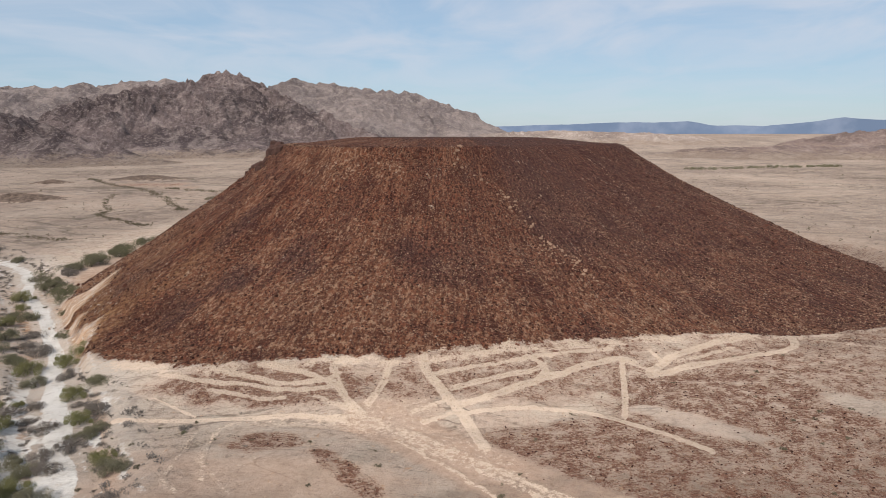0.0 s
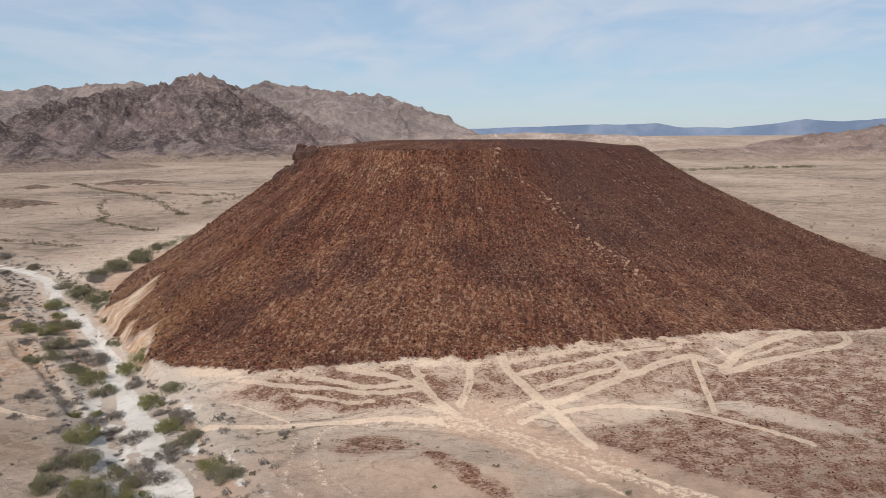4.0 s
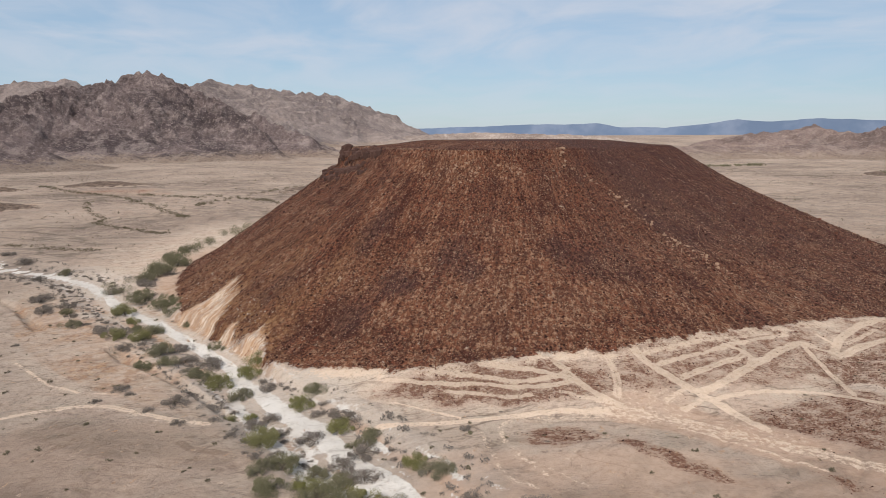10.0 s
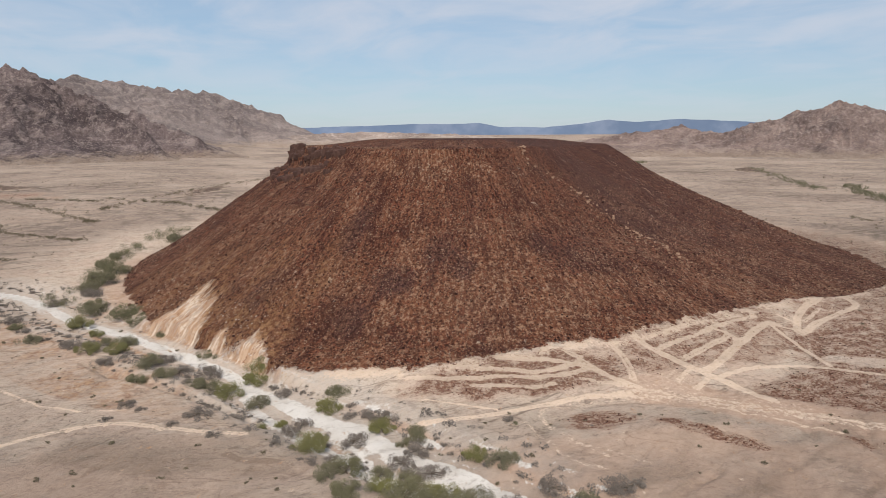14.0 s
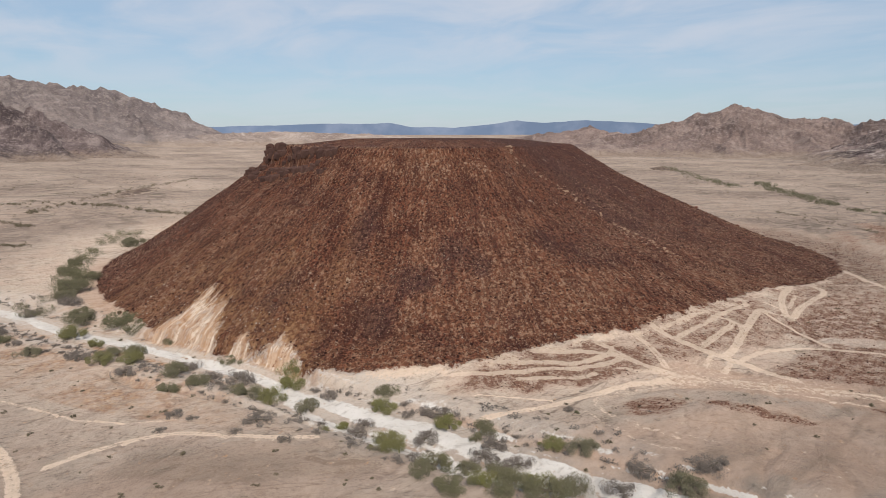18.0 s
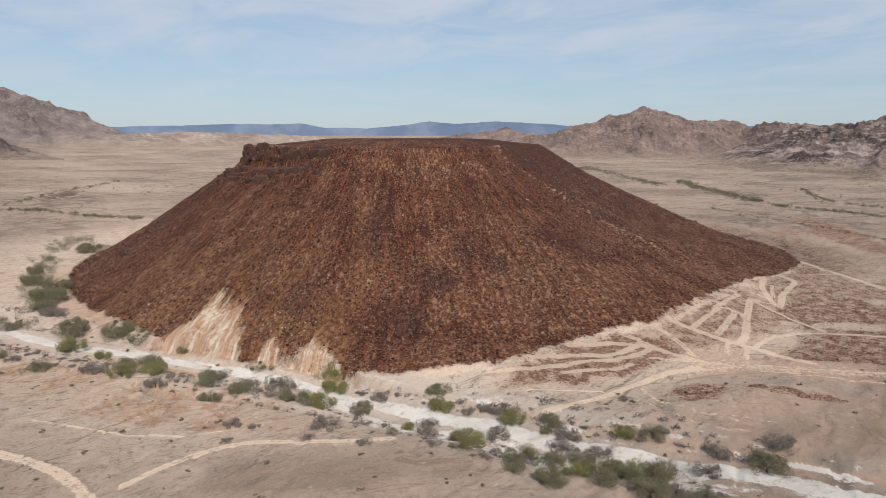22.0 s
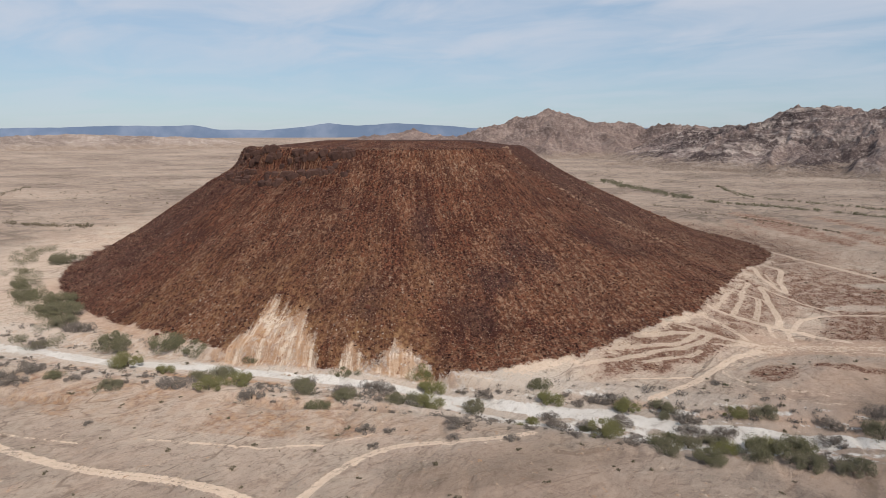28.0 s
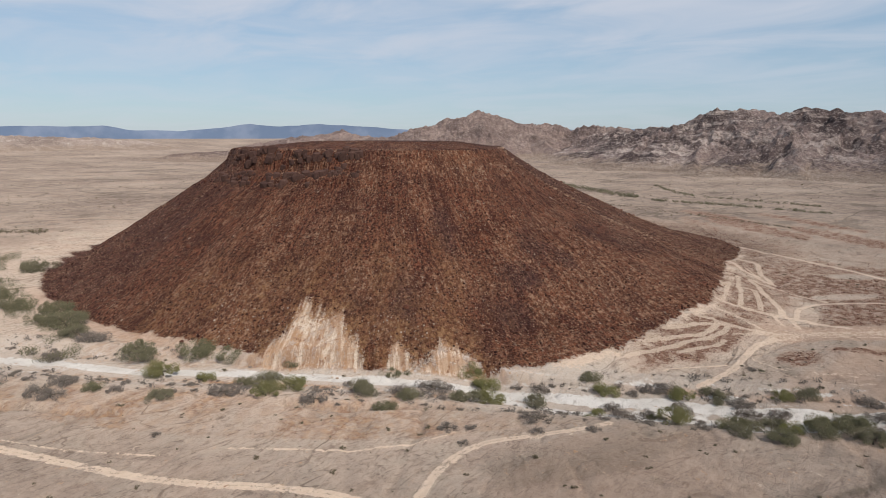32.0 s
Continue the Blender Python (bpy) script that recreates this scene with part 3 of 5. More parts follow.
# ---- materials ----
class Paint:
    """A node material under construction."""

    def __init__(self, name, rough=0.9):
        self.mat = bpy.data.materials.new(name)
        self.mat.use_nodes = True
        self.tree = self.mat.node_tree
        self.bsdf = self.tree.nodes["Principled BSDF"]
        self.bsdf.inputs["Roughness"].default_value = rough
        self.bsdf.inputs["Specular IOR Level"].default_value = 0.2
        self.bsdf.inputs["Diffuse Roughness"].default_value = 1.0
        self.place = self.tree.nodes.new("ShaderNodeNewGeometry").outputs["Position"]

    def put(self, sock, v):
        if isinstance(v, (int, float)):
            sock.default_value = v
        elif isinstance(v, tuple):
            sock.default_value = (*v, 1.0) if len(v) == 3 and sock.type == "RGBA" else v
        else:
            self.tree.links.new(v, sock)

    def scaled(self, sx, sy, sz, turn=0.0, source=None):
        nd = self.tree.nodes.new("ShaderNodeMapping")
        nd.inputs["Scale"].default_value, nd.inputs["Rotation"].default_value = (sx, sy, sz), (0, 0, radians(turn))
        self.tree.links.new(source or self.place, nd.inputs["Vector"])
        return nd.outputs[0]

    def noise(self, scale, detail=4, rough=0.55, twist=0.0, vector=None):
        nd = self.tree.nodes.new("ShaderNodeTexNoise")
        nd.inputs["Scale"].default_value, nd.inputs["Detail"].default_value = scale, detail
        nd.inputs["Roughness"].default_value, nd.inputs["Distortion"].default_value = rough, twist
        self.tree.links.new(vector or self.place, nd.inputs["Vector"])
        return nd.outputs["Fac"]

    def cells(self, scale, feature="F1", out="Distance", vector=None, random=1.0):
        nd = self.tree.nodes.new("ShaderNodeTexVoronoi")
        nd.feature = feature
        nd.inputs["Scale"].default_value, nd.inputs["Randomness"].default_value = scale, random
        self.tree.links.new(vector or self.place, nd.inputs["Vector"])
        return nd.outputs[out]

    def warped(self, scale, amount, vector=None):
        """Positions pushed about by noise."""
        nz = self.tree.nodes.new("ShaderNodeTexNoise")
        nz.inputs["Scale"].default_value, nz.inputs["Detail"].default_value = scale, 3
        self.tree.links.new(vector or self.place, nz.inputs["Vector"])
        nd = self.tree.nodes.new("ShaderNodeVectorMath")
        nd.operation = "MULTIPLY_ADD"
        self.tree.links.new(nz.outputs["Color"], nd.inputs[0])
        nd.inputs[1].default_value = (amount, amount, amount)
        self.tree.links.new(vector or self.place, nd.inputs[2])
        return nd.outputs[0]

    def single(self, sock):
        """One channel of a colour, as a value."""
        nd = self.tree.nodes.new("ShaderNodeSeparateColor")
        self.tree.links.new(sock, nd.inputs[0])
        return nd.outputs[0]

    def value(self, name):
        nd = self.tree.nodes.new("ShaderNodeAttribute")
        nd.attribute_name = name
        return nd.outputs["Fac"]

    def chance(self):
        return self.tree.nodes.new("ShaderNodeObjectInfo").outputs["Random"]

    def island(self):
        return self.tree.nodes.new("ShaderNodeNewGeometry").outputs["Random Per Island"]

    def math(self, op, a, b=0.0):
        nd = self.tree.nodes.new("ShaderNodeMath")
        nd.operation = op
        self.put(nd.inputs[0], a), self.put(nd.inputs[1], b)
        return nd.outputs[0]

    def span(self, v, a, b, lo=0.0, hi=1.0):
        nd = self.tree.nodes.new("ShaderNodeMapRange")
        nd.interpolation_type = "SMOOTHSTEP"
        self.put(nd.inputs["Value"], v)
        for key, val in (("From Min", a), ("From Max", b), ("To Min", lo), ("To Max", hi)):
            nd.inputs[key].default_value = val
        return nd.outputs[0]

    def mix(self, fac, a, b, blend="MIX"):
        nd = self.tree.nodes.new("ShaderNodeMix")
        nd.data_type, nd.blend_type = "RGBA", blend
        self.put(nd.inputs[0], fac), self.put(nd.inputs[6], a), self.put(nd.inputs[7], b)
        return nd.outputs[2]

    def grey(self, v):
        """A value as a grey colour, for multiplying."""
        nd = self.tree.nodes.new("ShaderNodeCombineXYZ")
        for k in range(3):
            self.put(nd.inputs[k], v)
        return nd.outputs[0]

    def bump(self, height, strength, distance, after=None):
        nd = self.tree.nodes.new("ShaderNodeBump")
        nd.inputs["Strength"].default_value, nd.inputs["Distance"].default_value = strength, distance
        self.put(nd.inputs["Height"], height)
        if after:
            self.tree.links.new(after, nd.inputs["Normal"])
        return nd.outputs[0]

    def done(self, colour, normal=None):
        self.put(self.bsdf.inputs["Base Color"], colour)
        if normal:
            self.tree.links.new(normal, self.bsdf.inputs["Normal"])
        return self.mat


def earth_material(name):
    """Desert soil, tracks, wash sand, gravel, rubble and weathered rock, by what covers each place."""
    p = Paint(name, 0.95)
    wide, mid, fine, grit = p.noise(0.012, 4), p.noise(0.09, 6, 0.65), p.noise(0.8, 8, 0.8), p.noise(3.0, 5, 0.85)
    flow = p.noise(0.13, 8, 0.74, 1.4, p.scaled(0.6, 1.35, 1.0, -18))
    rill = p.noise(0.42, 7, 0.76, 1.2, p.scaled(0.5, 1.4, 1.0, -30))
    creek = p.math("ABSOLUTE", p.math("SUBTRACT", p.noise(0.035, 3, 0.5, 1.2, p.scaled(0.6, 1.4, 1.0, -20)), 0.5))
    runnel = p.math("ABSOLUTE", p.math("SUBTRACT", p.noise(0.10, 3, 0.5, 1.0, p.scaled(0.5, 1.5, 1.0, -30)), 0.5))
    soil = p.mix(p.span(wide, 0.40, 0.60), (0.63, 0.49, 0.385), (0.585, 0.43, 0.33))
    soil = p.mix(p.span(mid, 0.42, 0.64), soil, (0.62, 0.50, 0.395))
    soil = p.mix(p.span(flow, 0.52, 0.66, 0.0, 0.75), soil, (0.33, 0.235, 0.175))
    soil = p.mix(p.span(flow, 0.46, 0.34, 0.0, 0.75), soil, (0.56, 0.46, 0.365))
    soil = p.mix(p.span(rill, 0.54, 0.62, 0.0, 0.55), soil, (0.25, 0.175, 0.13))
    soil = p.mix(p.span(rill, 0.44, 0.34, 0.0, 0.55), soil, (0.56, 0.455, 0.36))
    soil = p.mix(p.math("MULTIPLY", p.span(creek, 0.010, 0.002), p.span(mid, 0.42, 0.56, 0.0, 0.75)), soil, (0.165, 0.115, 0.085))
    soil = p.mix(p.math("MULTIPLY", p.span(runnel, 0.016, 0.004), p.span(fine, 0.42, 0.55, 0.0, 0.6)), soil, (0.19, 0.135, 0.10))
    gulch = p.math("ABSOLUTE", p.math("SUBTRACT", p.noise(0.0075, 4, 0.55, 1.0, p.scaled(0.7, 1.3, 1.0, -15)), 0.5))
    soil = p.mix(p.math("MULTIPLY", p.math("MULTIPLY", p.span(gulch, 0.03, 0.008), p.value("brush")), 0.5), soil, (0.12, 0.095, 0.07))
    soil = p.mix(p.span(p.math("ADD", p.value("rill"), p.span(fine, 0.3, 0.7, -0.3, 0.3)), 0.40, 0.8, 0.0, 0.3), soil, (0.22, 0.16, 0.12))
    soil = p.mix(p.span(fine, 0.53, 0.66, 0.0, 0.65), soil, (0.235, 0.165, 0.122))
    soil = p.mix(p.span(fine, 0.46, 0.34, 0.0, 0.5), soil, (0.56, 0.45, 0.35))
    soil = p.mix(p.span(grit, 0.55, 0.68, 0.0, 0.6), soil, (0.16, 0.115, 0.085))
    speck = p.noise(1.7, 6, 0.9)
    soil = p.mix(p.span(speck, 0.54, 0.62, 0.0, 0.48), soil, (0.19, 0.135, 0.10))
    soil = p.mix(p.span(speck, 0.46, 0.37, 0.0, 0.5), soil, (0.66, 0.54, 0.43))
    soil = p.mix(p.math("MULTIPLY", p.value("silt"), p.span(fine, 0.3, 0.7, 0.25, 0.7)), soil, (0.57, 0.505, 0.435))
    dots = p.math("MULTIPLY", p.span(p.cells(0.42), 0.16, 0.08), p.span(p.noise(0.07, 3), 0.46, 0.60))
    soil = p.mix(p.math("MULTIPLY", dots, 0.6), soil, (0.13, 0.105, 0.07))
    far_soil = p.mix(p.span(p.noise(0.075, 8, 0.84, 0.6), 0.40, 0.60), (0.145, 0.106, 0.085), (0.34, 0.255, 0.197))
    far_soil = p.mix(p.span(p.noise(0.011, 6, 0.72, 1.0, p.scaled(0.7, 1.3, 1.0, -20)), 0.50, 0.64, 0.0, 0.6), far_soil, (0.205, 0.150, 0.118))
    far_soil = p.mix(p.math("MULTIPLY", p.span(gulch, 0.014, 0.004), 0.6), far_soil, (0.085, 0.068, 0.05))
    far_soil = p.mix(p.math("MULTIPLY", p.span(p.cells(0.15), 0.24, 0.12), p.span(p.noise(0.02, 4, 0.6), 0.42, 0.56, 0.0, 0.85)), far_soil, (0.10, 0.08, 0.056))
    soil = p.mix(p.math("MULTIPLY", p.value("brush"), 0.92), soil, far_soil)
    red = p.mix(p.span(fine, 0.35, 0.65), (0.55, 0.375, 0.27), (0.46, 0.30, 0.21))
    c = p.mix(p.math("MULTIPLY", p.value("red"), p.span(mid, 0.3, 0.6, 0.3, 0.9)), soil, red)
    stone_tone = p.noise(2.0, 7, 0.85)
    gravel = p.mix(p.span(stone_tone, 0.42, 0.60), (0.125, 0.045, 0.027), (0.31, 0.145, 0.088))
    fleck = p.noise(1.25, 7, 0.9, 0.2, p.scaled(0.85, 1.15, 1.0, 15))
    g_fac = p.span(p.math("ADD", fleck, p.math("MULTIPLY", p.value("gravel"), 0.20)), 0.625, 0.70, 0.0, 0.9)
    c = p.mix(p.math("MULTIPLY", p.value("gravel"), 0.6), c, (0.55, 0.375, 0.27))
    c = p.mix(g_fac, c, gravel)
    pale = p.mix(p.span(fine, 0.35, 0.7), (0.74, 0.585, 0.45), (0.63, 0.475, 0.355))
    c = p.mix(p.span(p.math("ADD", p.value("pale"), p.span(p.noise(0.9, 8, 0.82), 0.3, 0.7, -0.5, 0.34)), 0.30, 0.54, 0.0, 0.95), c, pale)
    sand = p.mix(p.span(mid, 0.35, 0.65), (0.74, 0.69, 0.63), (0.62, 0.565, 0.505))
    sand = p.mix(p.span(rill, 0.53, 0.66, 0.0, 0.6), sand, (0.36, 0.305, 0.255))
    sand = p.mix(p.span(fine, 0.55, 0.68, 0.0, 0.55), sand, (0.31, 0.265, 0.225))
    c = p.mix(p.span(p.math("ADD", p.value("sand"), p.span(p.noise(0.5, 6, 0.75), 0.3, 0.7, -0.25, 0.2)), 0.35, 0.65), c, sand)
    c = p.mix(1.0, c, (0.92, 0.925, 0.93), "MULTIPLY")
    # rubble: short streaks running down the slope
    down = p.tree.nodes.new("ShaderNodeCombineXYZ")
    p.put(down.inputs[0], p.math("MULTIPLY", p.value("bearing"), 2.2)), p.put(down.inputs[1], p.math("MULTIPLY", p.value("reach"), 0.55))
    lay = down.outputs[0]
    chip, patch = p.noise(1.0, 5, 0.64, 0.0, lay), p.noise(0.075, 6, 0.70, 0.3, p.scaled(1, 1.2, 1, 0, lay))
    each = p.single(p.cells(2.1, "F1", "Color"))
    rock = p.mix(p.span(chip, 0.40, 0.60), (0.040, 0.0105, 0.0065), (0.235, 0.073, 0.039))
    rock = p.mix(p.span(each, 0.45, 1.0, 0.0, 0.55), rock, (0.33, 0.145, 0.080))
    rock = p.mix(p.span(each, 0.40, 0.05, 0.0, 0.6), rock, (0.046, 0.015, 0.011))
    rock = p.mix(p.span(patch, 0.48, 0.60, 0.0, 0.78), rock, (0.075, 0.022, 0.015))
    rock = p.mix(p.math("MULTIPLY", p.value("dark_tone"), 0.78), rock, p.mix(p.span(chip, 0.38, 0.62), (0.046, 0.019, 0.017), (0.145, 0.070, 0.058)))
    rock = p.mix(p.span(p.value("buff"), 0.25, 0.95, 0.0, 0.42), rock, (0.30, 0.128, 0.066))
    straw = p.mix(p.span(grit, 0.3, 0.7), (0.36, 0.18, 0.105), (0.62, 0.41, 0.275))
    straw_fac = p.math("MULTIPLY", p.span(p.value("buff"), 0.2, 0.8, 0.12, 1.0), p.span(p.noise(0.95, 5, 0.66, 0.0, lay), 0.505, 0.60, 0.0, 0.85))
    rock = p.mix(straw_fac, rock, straw)
    shard = p.noise(1.5, 4, 0.68)
    rock = p.mix(p.span(shard, 0.54, 0.63, 0.0, 0.72), rock, (0.027, 0.0085, 0.006))
    rock = p.mix(p.math("MULTIPLY", p.span(shard, 0.45, 0.36, 0.0, 0.6), p.span(p.value("dark_tone"), 0.0, 1.0, 1.0, 0.45)), rock, (0.43, 0.235, 0.135))
    run = p.noise(0.55, 5, 0.62, 0.25, p.scaled(1, 0.2, 1, 0, lay))
    rock = p.mix(p.span(run, 0.52, 0.64, 0.0, 0.42), rock, (0.055, 0.016, 0.011))
    rock = p.mix(p.math("MULTIPLY", p.span(run, 0.46, 0.34, 0.0, 0.3), p.span(p.value("dark_tone"), 0.0, 1.0, 1.0, 0.35)), rock, (0.36, 0.16, 0.088))
    light = p.math("MULTIPLY", p.span(p.cells(1.0), 0.27, 0.13), p.span(p.noise(0.16, 5, 0.7, 0.0, lay), 0.42, 0.58))
    rock = p.mix(p.math("MULTIPLY", light, 0.85), rock, (0.46, 0.295, 0.20))
    c = p.mix(p.span(p.math("ADD", p.value("rubble"), p.span(p.noise(0.9, 8, 0.82), 0.3, 0.7, -0.48, 0.45)), 0.42, 0.58), c, rock)
    # weathered white rock, ochre at its edge
    ash = p.mix(p.span(p.noise(0.8, 5, 0.66, 0.0, p.scaled(1, 0.22, 1, 0, lay)), 0.42, 0.58), (0.66, 0.545, 0.43), (0.40, 0.25, 0.16))
    ash = p.mix(p.span(p.noise(1.1, 7, 0.85), 0.53, 0.62, 0.0, 0.6), ash, (0.27, 0.16, 0.10))
    ash = p.mix(p.span(p.noise(0.16, 4, 0.6), 0.48, 0.62, 0.0, 0.6), ash, (0.46, 0.27, 0.15))
    c = p.mix(p.math("MULTIPLY", p.value("ochre"), p.span(p.noise(0.3, 5, 0.7), 0.4, 0.6, 0.2, 0.9)), c, p.mix(p.span(chip, 0.4, 0.6), (0.22, 0.095, 0.045), (0.42, 0.235, 0.115)))
    gully = p.noise(0.9, 5, 0.62, 0.4, p.scaled(1, 0.16, 1, 0, lay))
    torn = p.math("ADD", p.span(p.noise(0.55, 6, 0.72), 0.34, 0.66, -0.8, 0.4), p.span(gully, 0.38, 0.62, 0.2, -0.35))
    c = p.mix(p.span(p.math("ADD", p.value("white"), torn), 0.35, 0.62), c, ash)
    bumpy = p.bump(p.math("ADD", p.math("ADD", fine, p.math("MULTIPLY", p.math("ADD", flow, rill), -0.8)), p.math("MULTIPLY", p.span(runnel, 0.0, 0.03), 0.12)), 0.8, 0.8)
    stony = p.math("SUBTRACT", p.noise(1.4, 7, 0.85), p.math("MULTIPLY", p.cells(1.7), 0.9))
    bumpy = p.bump(p.math("MULTIPLY", stony, p.math("ADD", p.value("rubble"), p.math("MULTIPLY", p.value("gravel"), 0.4))), 1.0, 1.3, bumpy)
    return p.done(c, bumpy)


def range_material(name, dark, mid, light, scale=1.0, veins=0.5):
    """Bare mountain rock, streaked down the slope."""
    p = Paint(name, 0.95)
    big, small = p.noise(0.006 * scale, 5, 0.6, 0.6), p.noise(0.035 * scale, 8, 0.8)
    bed = p.noise(0.012 * scale, 6, 0.7, 1.5, p.scaled(1.0, 0.45, 1.8, 35))
    c = p.mix(p.span(big, 0.38, 0.62), dark, mid)
    c = p.mix(p.span(bed, 0.50, 0.64, 0.0, veins), c, light)
    c = p.mix(p.span(small, 0.52, 0.66, 0.0, 0.7), c, dark)
    c = p.mix(p.span(small, 0.46, 0.36, 0.0, 0.5), c, light)
    c = p.mix(p.span(p.noise(0.09 * scale, 6, 0.8), 0.54, 0.66, 0.0, 0.55), c, light)
    c = p.mix(p.span(p.math("ADD", p.value("rise"), p.span(small, 0.3, 0.7, -9.0, 9.0)), 20.0, 4.0, 0.0, 0.9), c, p.mix(p.span(bed, 0.4, 0.6), (0.34, 0.25, 0.19), (0.43, 0.33, 0.255)))
    crag = p.noise(0.16 * scale, 6, 0.85)
    c = p.mix(p.span(crag, 0.53, 0.62, 0.0, 0.72), c, dark)
    c = p.mix(p.span(crag, 0.46, 0.38, 0.0, 0.6), c, light)
    n = p.bump(small, 0.9, 16 / scale)
    n = p.bump(p.noise(0.12 * scale, 6, 0.8), 0.7, 5 / scale, n)
    return p.done(c, n)


EARTH = earth_material("desert_earth")
RANGE_DARK = range_material("brown_range_rock", (0.090, 0.066, 0.066), (0.235, 0.176, 0.165), (0.48, 0.385, 0.345))
# far ranges: paler rock, with slight distance haze mixed into the base colour
RANGE_PALE_HAZE = range_material("pale_hazy_range_rock", (0.19, 0.152, 0.145), (0.33, 0.265, 0.24), (0.48, 0.395, 0.35), 0.8)
RANGE_TAN = range_material("tan_hill_rock", (0.175, 0.124, 0.110), (0.33, 0.24, 0.205), (0.49, 0.385, 0.33), 1.2)
BADLAND = range_material("pale_badland_clay", (0.25, 0.19, 0.16), (0.40, 0.315, 0.265), (0.60, 0.50, 0.43), 1.4, 0.6)
RANGE_VEIN = range_material("streaked_ridge_rock", (0.090, 0.063, 0.060), (0.32, 0.236, 0.208), (0.63, 0.52, 0.455), 1.3, 0.85)


# Distance haze is painted in: a blue base colour and a faint glow.
def far_haze_material():
    p = Paint("far_blue_haze", 1.0)
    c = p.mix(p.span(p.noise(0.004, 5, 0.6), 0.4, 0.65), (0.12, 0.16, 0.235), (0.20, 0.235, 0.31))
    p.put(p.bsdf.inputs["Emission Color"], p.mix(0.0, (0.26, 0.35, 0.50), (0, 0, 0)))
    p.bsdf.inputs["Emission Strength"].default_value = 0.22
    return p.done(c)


FAR_HAZE = far_haze_material()


def stone_material(name, dark, light):
    p = Paint(name, 0.9)
    v = p.math("ADD", p.math("MULTIPLY", p.island(), 0.6), p.math("MULTIPLY", p.chance(), 0.4))
    c = p.mix(p.span(v, 0.1, 0.9), dark, light)
    c = p.mix(p.span(p.noise(2.5, 5, 0.7), 0.45, 0.7, 0.0, 0.55), c, dark)
    return p.done(c, p.bump(p.noise(4.0, 5, 0.7), 0.7, 0.25))


BASALT = stone_material("red_brown_basalt", (0.036, 0.013, 0.009), (0.165, 0.064, 0.040))
BUFF_STONE = stone_material("buff_stone", (0.19, 0.098, 0.06), (0.45, 0.295, 0.20))
CLIFF_STONE = stone_material("dark_cliff_basalt", (0.028, 0.014, 0.012), (0.105, 0.056, 0.043))
WHITE_STONE = stone_material("white_weathered_stone", (0.40, 0.29, 0.21), (0.66, 0.57, 0.47))


def leaf_material(name, a, b, dry):
    p = Paint(name, 0.75)
    c = p.mix(p.span(p.island(), 0.0, 1.0, 0.15, 0.8), a, b)
    c = p.mix(p.span(p.noise(0.9, 3), 0.5, 0.7, 0.0, 0.45), c, dry)
    c = p.mix(p.math("MULTIPLY", p.chance(), 0.35), c, dry)
    return p.done(c)


GREEN = leaf_material("palo_verde_leaf", (0.135, 0.132, 0.042), (0.25, 0.235, 0.09), (0.20, 0.175, 0.10))
OLIVE = leaf_material("ironwood_leaf", (0.105, 0.10, 0.054), (0.225, 0.205, 0.115), (0.22, 0.19, 0.145))
GREY = leaf_material("grey_shrub_twigs", (0.125, 0.105, 0.09), (0.245, 0.21, 0.18), (0.25, 0.20, 0.165))
SCRUB = leaf_material("creosote_leaf", (0.095, 0.078, 0.048), (0.19, 0.158, 0.10), (0.21, 0.165, 0.115))


def bark_material():
    p = Paint("dry_bark", 0.9)
    c = p.mix(p.span(p.noise(6.0, 4, 0.6, 0.0, p.scaled(1, 1, 0.2)), 0.35, 0.7), (0.07, 0.055, 0.04), (0.16, 0.13, 0.10))
    return p.done(c, p.bump(p.noise(12.0, 3), 0.5, 0.05))


BARK = bark_material()


# ---- mesh helpers ----
def sheet(name, X, Y, Z, material, layers=None, wrap=False, parent=None):
    """A grid of points (rows x columns) as one smooth mesh, with a value layer for each name given."""
    rows, cols = X.shape
    mesh = bpy.data.meshes.new(name)
    mesh.vertices.add(rows * cols)
    mesh.vertices.foreach_set("co", np.stack([X, Y, Z], -1).astype(np.float32).ravel())
    i, j = np.meshgrid(np.arange(rows - 1), np.arange(cols if wrap else cols - 1), indexing="ij")
    a, b = i * cols + j, i * cols + (j + 1) % cols
    quads = np.stack([a, b, b + cols, a + cols], -1).reshape(-1, 4).astype(np.int32)
    mesh.loops.add(quads.size)
    mesh.loops.foreach_set("vertex_index", quads.ravel())
    mesh.polygons.add(len(quads))
    mesh.polygons.foreach_set("loop_start", np.arange(0, quads.size, 4, dtype=np.int32))
    mesh.polygons.foreach_set("use_smooth", np.ones(len(quads), dtype=bool))
    mesh.update(calc_edges=True)
    for key, arr in (layers or {}).items():
        mesh.attributes.new(key, "FLOAT", "POINT").data.foreach_set("value", np.asarray(arr, np.float32).ravel())
    mesh.materials.append(material)
    ob = new(name, mesh)
    if parent:
        ob.parent = parent
    return ob


def joined(name, verts, faces, material, parent=None, flat=True):
    mesh = bpy.data.meshes.new(name)
    mesh.from_pydata(verts, [], faces)
    mesh.materials.append(material)
    if not flat:
        mesh.polygons.foreach_set("use_smooth", np.ones(len(mesh.polygons), dtype=bool))
    mesh.update()
    ob = new(name, mesh)
    if parent:
        ob.parent = parent
    return ob


def part(name, bm, material, parent, label=""):
    mesh = bpy.data.meshes.new(name)
    bm.to_mesh(mesh)
    bm.free()
    mesh.materials.append(material)
    ob = new(name, mesh)
    ob.parent = parent
    return tagged(ob, label)


